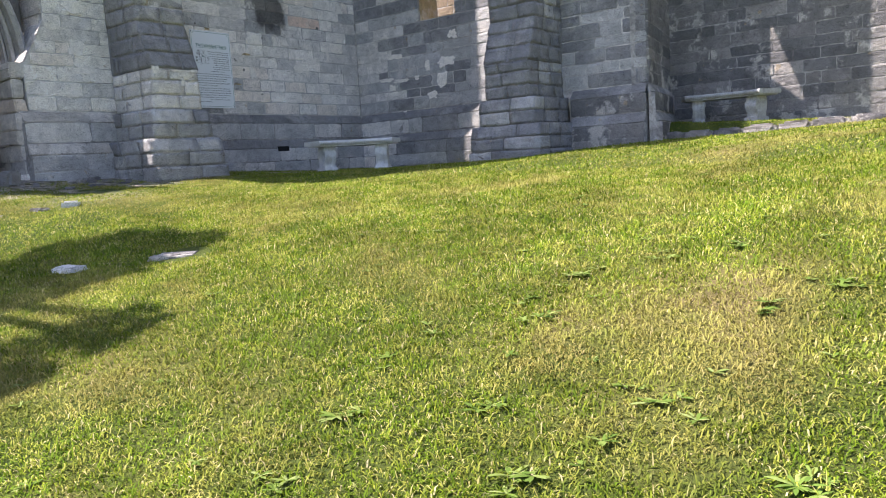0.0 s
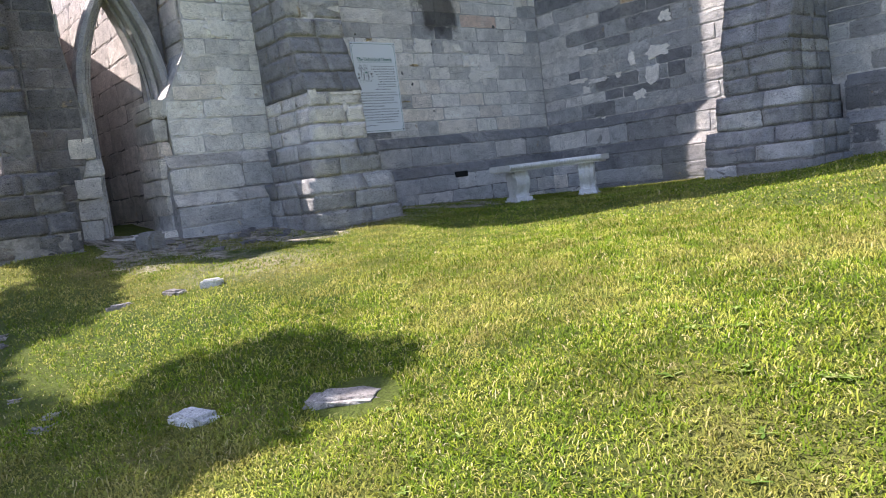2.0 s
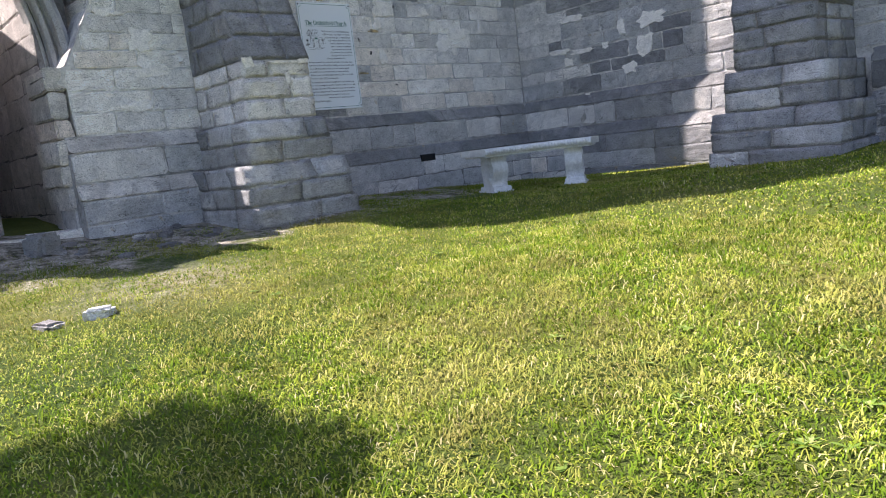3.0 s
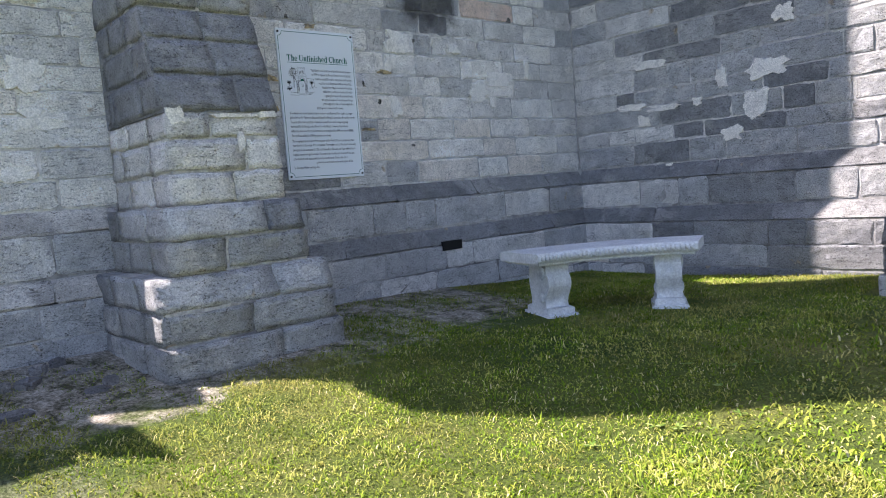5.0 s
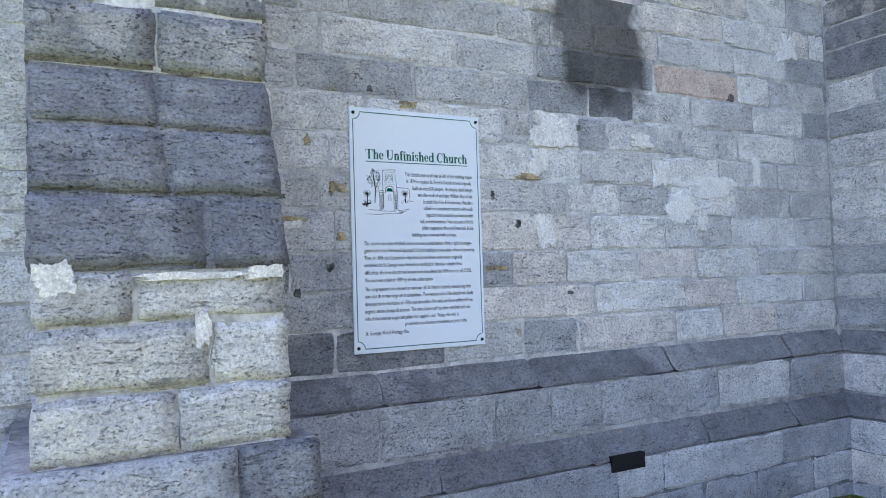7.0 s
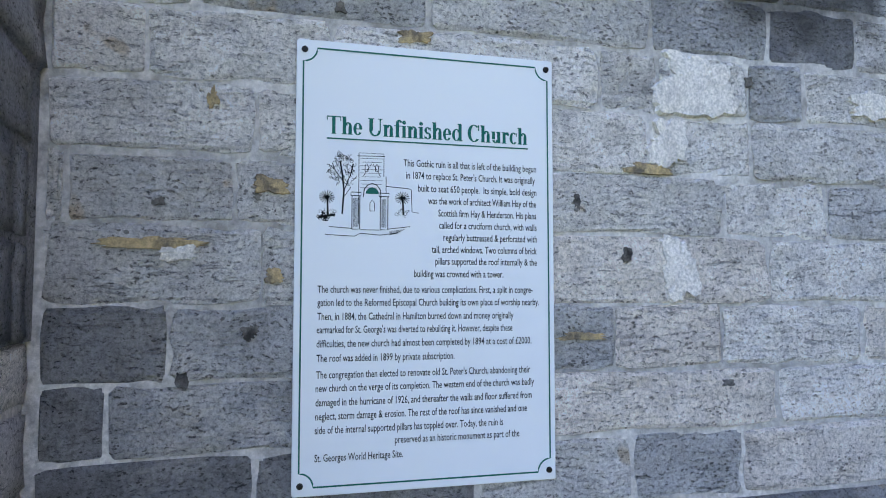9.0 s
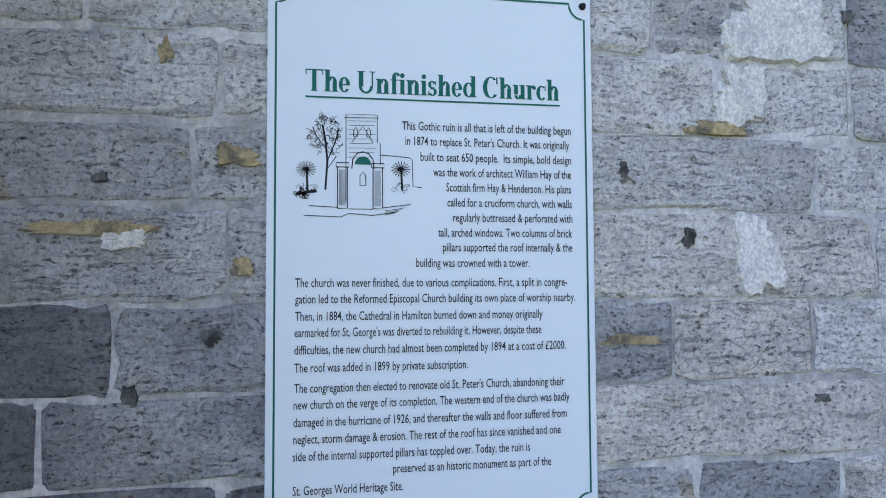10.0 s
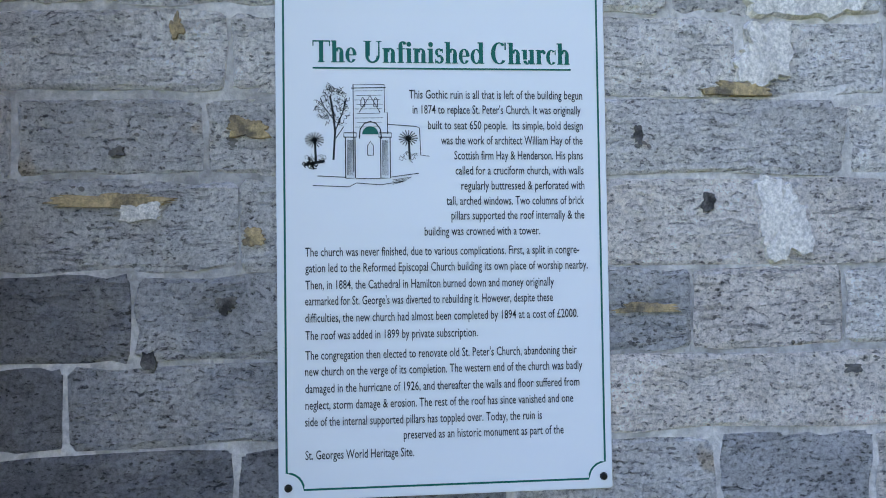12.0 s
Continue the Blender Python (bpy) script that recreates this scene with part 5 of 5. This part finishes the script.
palm(-17.0, 4.35, 3.4, 4)
palm(-21.5, 5.3, 3.0, 9)
# unseen tree added as a shade caster; crown clumps follow the lawn shadows
tree(-9.35, 0.35, 6.5, [(0.73, 1.08, 0.0, 0.36), (0.37, 0.95, 0.0, 0.46), (0.19, 0.49, 0.1, 0.56), (0.65, 0.50, 0.0, 0.40), (0.45, 0.00, 0.0, 0.46), (0.08, -0.06, 0.1, 0.45), (0.33, -0.60, 0.0, 0.46), (-0.05, -1.00, 0.0, 0.55), (0.45, -1.16, 0.0, 0.42), (-0.57, -0.60, 0.1, 0.60),
                        (1.70, -0.05, 0.0, 0.14), (1.92, -0.10, 0.0, 0.12), (1.60, -0.35, 0.0, 0.18), (1.86, -0.39, 0.0, 0.16), (1.50, -0.73, 0.0, 0.24), (1.74, -0.85, 0.0, 0.20),
                        (-1.80, 0.34, 0.0, 0.42), (-2.20, 0.34, 0.1, 0.42), (-2.30, 0.74, 0.0, 0.38), (-1.90, 0.64, 0.0, 0.36), (-2.60, 1.00, 0.0, 0.34), (-1.90, -0.20, 0.0, 0.50), (-1.20, -0.50, 0.0, 0.50)], "unseen leafy tree added to cast shade on the lawn", 6)
hedge = new("hedge")
hedge.location = (-24.0, 5.0, ground_z(-24, 5))
tagged(hedge, "dense dark green hedge beyond the lawn", "hedge")
rr = random.Random(3)
blobs = [(rr.uniform(-1.2, 1.2), -6.0 + 0.75 * k, rr.uniform(0.5, 1.7), rr.uniform(0.75, 1.15)) for k in range(16)] + [(0.5, -6.0 + 0.75 * k, 0.6, 0.8) for k in range(16)]
vs, fs = leaf_cloud(blobs, 420, 0.12, 8)
mesh_ob("foliage", vs, fs, LEAF, hedge)
bm = bmesh.new()
for k in range(12):
    tube(bm, (0, -5.5 + k, -0.2), (0.1, -5.4 + k, 1.4), 0.05, 0.02, 6)
part("stems", bm, BARK, hedge)
fence = new("rail_fence")
fx = -15.6
fence.location = (fx, 3.0, ground_z(fx, 3.0))
tagged(fence, "rustic wooden rail fence with slanted pickets on the lawn", "fence")
for k in range(9):
    bm = bmesh.new()
    yy = -2.0 + 0.52 * k
    tube(bm, (0, yy, -0.15), (0, yy + 0.10 * (1 if k % 2 else -1), 0.60), 0.03, 0.025, 7)
    part("picket", bm, WOOD, fence)
bm = bmesh.new()
tube(bm, (0.03, -2.4, 0.54), (0.03, 2.6, 0.60), 0.035, 0.035, 8)
part("rail", bm, WOOD, fence)
sign_p = new("small_sign")
sx_, sy_ = -14.2, 3.88
sign_p.location = (sx_, sy_, ground_z(sx_, sy_))
tagged(sign_p, "small white and orange warning sign on a post", "sign")
bm = bmesh.new()
tube(bm, (0, 0, -0.2), (0, 0, 0.78), 0.012, 0.012, 8)
part("post", bm, WOOD, sign_p)
face_p = part("face", box_bm(0.012, 0.024, -0.085, 0.085, 0.54, 0.82, 0.003), plain("sign_white", (0.75, 0.72, 0.68), 0.5), sign_p)
bm = bmesh.new()
for k in range(24):
    a0, a1 = 2 * math.pi * k / 24, 2 * math.pi * (k + 1) / 24
    q = [bm.verts.new((0.0255, rad * math.cos(a), 0.69 + rad * math.sin(a))) for rad, a in ((0.04, a0), (0.066, a0), (0.066, a1), (0.04, a1))]
    bm.faces.new(q)
part("ring", bm, plain("sign_orange", (0.65, 0.16, 0.04), 0.5), face_p)

# ---- grass ----
def lawn_mat():
    m = leaf_mat("grass_blade", [(0.0, (0.06, 0.11, 0.012)), (0.3, (0.12, 0.20, 0.012)), (0.62, (0.215, 0.275, 0.018)), (0.82, (0.33, 0.345, 0.06)), (0.93, (0.47, 0.42, 0.17)), (1.0, (0.54, 0.47, 0.28))], 0.22)
    n, l = m.node_tree.nodes, m.node_tree.links
    b = n["Principled BSDF"]
    b.inputs["Specular IOR Level"].default_value, b.inputs["Roughness"].default_value = 0.06, 0.75
    src = b.inputs["Base Color"].links[0].from_socket
    geo = n.new("ShaderNodeNewGeometry")
    dry = tex_noise(n, l, geo.outputs["Position"], 0.75, 5, 0.65)
    dr = ramp(n, [(0.50, 0.0), (0.68, 0.6)])
    l.new(dry.outputs[0], dr.inputs[0])
    lush = tex_noise(n, l, geo.outputs["Position"], 2.3, 3, 0.6)
    lr = ramp(n, [(0.36, 0.72), (0.62, 1.16)])
    l.new(lush.outputs[0], lr.inputs[0])
    tuft = tex_noise(n, l, geo.outputs["Position"], 7.0, 4, 0.65)
    straw, deep = ramp(n, [(0.50, 0.0), (0.66, 0.6)]), ramp(n, [(0.36, 0.7), (0.48, 0.0)])
    l.new(tuft.outputs[0], straw.inputs[0])
    l.new(tuft.outputs[0], deep.inputs[0])
    src = mix(n, l, deep.outputs[0], src, (0.115, 0.20, 0.015))
    src = mix(n, l, straw.outputs[0], src, (0.36, 0.345, 0.085))
    c = mix(n, l, dr.outputs[0], src, (0.38, 0.31, 0.11))
    c = mix(n, l, 1.0, c, lr.outputs[0], "MULTIPLY")
    l.new(c, b.inputs["Base Color"])
    l.new(c, n["Translucent BSDF"].inputs["Color"])
    return m


GRASS = lawn_mat()


def grass(x0, x1, y0, y1, per_m2, seed, lo=0.016, hi=0.055, wide=0.0042):
    r = np.random.RandomState(seed)
    n = int((x1 - x0) * (y1 - y0) * per_m2)
    x, y = r.uniform(x0, x1, n), r.uniform(y0, y1, n)
    clump = np.sin(x * 5.1 + 1.3 * np.sin(y * 3.7)) * np.sin(y * 4.3 + 1.7 * np.sin(x * 2.9))
    keep = r.uniform(0, 1, n) < 0.85 + 0.15 * clump
    # clear of walls, plinths and buttresses
    keep &= (x > -9.78) & ~((x < -8.82) & (y > 5.75) & (y < 6.95)) & ~((y > YB - 0.24) & (x < -4.3)) & ~((y > 9.6) & (x > -6.85) & (x < -5.45)) & (y < YC - 0.05)
    # thin on the sandy soil near the wall foot
    edge = x + 1.6 * (0.5 + 0.25 * np.sin(x * 3.1 + y * 2.3) + 0.25 * np.sin(y * 5.7 - x * 1.9))
    keep &= ~((edge < -7.9) & (y < 8.6) & (y > 3.8) & (r.uniform(0, 1, n) < 0.80 - 0.35 * clump))
    keep &= ~((np.abs(x + 7.4) < 0.9) & (np.abs(y - 2.2) < 0.6) & (r.uniform(0, 1, n) < 0.7))
    keep &= ~(((x + 5.02) / 0.23) ** 2 + ((y - 3.60) / 0.19) ** 2 < 1) & ~(((x + 5.68) / 0.14) ** 2 + ((y - 3.12) / 0.09) ** 2 < 1)
    keep &= ~(((x + 7.85) ** 2 + (y - 4.55) ** 2 < 0.5 + 0.4 * clump) & (r.uniform(0, 1, n) < 0.42))
    for lx, ly in ((-8.45, 8.35), (-7.85, 9.0)):
        keep &= ((x - lx) ** 2 + (y - ly) ** 2) > 0.03
    x, y = x[keep], y[keep]
    n = len(x)
    z = np.array([ground_z(a, b) for a, b in zip(x, y)])
    a = r.uniform(0, 2 * np.pi, n)
    L = (lo + (hi - lo) * r.uniform(0, 1, n) ** 1.6) * (1 + 0.3 * (r.uniform(0, 1, n) > 0.95))
    lean = r.uniform(0.8, 2.6, n)
    w = wide * r.uniform(0.7, 1.5, n)
    dx, dy = np.cos(a), np.sin(a)
    sx, sy = -dy * w / 2, dx * w / 2
    mx, my, mz = x + dx * L * 0.5 * np.sin(lean * 0.6), y + dy * L * 0.5 * np.sin(lean * 0.6), z + L * 0.5 * np.cos(lean * 0.6)
    tx, ty, tz = mx + dx * L * 0.5 * np.sin(lean * 1.25), my + dy * L * 0.5 * np.sin(lean * 1.25), mz + L * 0.5 * np.cos(lean * 1.25)
    v = np.empty((n, 5, 3), np.float32)
    v[:, 0] = np.stack([x - sx, y - sy, z - 0.006], 1)
    v[:, 1] = np.stack([x + sx, y + sy, z - 0.006], 1)
    v[:, 2] = np.stack([mx + sx, my + sy, mz], 1)
    v[:, 3] = np.stack([mx - sx, my - sy, mz], 1)
    v[:, 4] = np.stack([tx, ty, tz], 1)
    me = bpy.data.meshes.new("grass")
    me.vertices.add(n * 5)
    me.vertices.foreach_set("co", v.ravel())
    base = np.arange(n)[:, None] * 5
    loops = np.concatenate([base + np.array([0, 1, 2, 3]), base + np.array([3, 2, 4])], 1).ravel()
    me.loops.add(n * 7)
    me.loops.foreach_set("vertex_index", loops.astype(np.int32))
    me.polygons.add(n * 2)
    starts = (np.arange(n)[:, None] * 7 + np.array([0, 4])).ravel()
    me.polygons.foreach_set("loop_start", starts.astype(np.int32))
    me.update(calc_edges=True)
    me.validate()
    me.materials.append(GRASS)
    ob = new("grass", me)
    return tagged(ob, "short sunlit lawn grass, yellow-green with straw blades", "grass", kind="stuff")


grass(-6.6, 0.2, 1.2, 7.0, 13000, 1, 0.018, 0.062)
grass(-9.8, -6.6, 1.2, 10.6, 7500, 2, 0.014, 0.05)
grass(-6.6, 2.6, 7.0, 12.6, 2600, 3, wide=0.007)
grass(0.2, 2.6, 1.2, 7.0, 1500, 4, wide=0.006)
grass(-11.4, -6.6, -0.5, 1.2, 900, 5, wide=0.007)


def rosette(bm, x, y, size, r):
    z = ground_z(x, y) + 0.01
    for k in range(r.randrange(6, 10)):
        a, L, w = r.uniform(0, 6.28), size * r.uniform(0.7, 1.2), size * r.uniform(0.09, 0.16)
        d, s = Vector((math.cos(a), math.sin(a), 0)), Vector((-math.sin(a), math.cos(a), 0))
        up = r.uniform(0.15, 0.5)
        rows = []
        for t, ww in ((0, 0.2), (0.3, 0.8), (0.6, 1.0), (0.85, 0.6), (1.0, 0.05)):
            c = Vector((x, y, z)) + d * L * t + Vector((0, 0, L * (up * t - 0.55 * up * t * t)))
            rows.append((bm.verts.new(c + s * w * ww), bm.verts.new(c - s * w * ww)))
        for (p, q), (u, v) in zip(rows, rows[1:]):
            bm.faces.new((p, u, v, q))


WEED = leaf_mat("weed_leaf", [(0.0, (0.10, 0.18, 0.03)), (0.6, (0.18, 0.26, 0.05)), (1.0, (0.30, 0.36, 0.12))], 0.25)
bm = bmesh.new()
r = random.Random(12)
for k in range(130):
    rosette(bm, r.uniform(-4.2, 0.6), r.uniform(1.6, 6.0), r.uniform(0.03, 0.06), r)
for k in range(110):
    rosette(bm, r.uniform(-7.0, -2.0), r.uniform(3.0, 8.0), r.uniform(0.025, 0.045), r)
for x, y in ((-1.26, 2.99), (-2.02, 3.95), (-1.98, 3.40), (-2.28, 2.48), (-2.29, 2.11), (-1.84, 2.71), (-1.47, 4.44), (-0.87, 4.03), (-1.19, 3.77), (-0.78, 2.73), (-1.49, 2.46), (-1.72, 4.24)):
    for k in range(3):
        rosette(bm, x + r.uniform(-0.07, 0.07), y + r.uniform(-0.07, 0.07), r.uniform(0.05, 0.08), r)
tagged(part("weeds", bm, WEED), "broad-leaved plantain weeds scattered in the lawn", "weeds", kind="stuff")

# ---- the joined rest of the blocks ----
for parent, mat, verts, faces in JOINED.values():
    ob = mesh_ob("stonework", verts, faces, mat, parent)
    tagged(ob, kind="stuff")
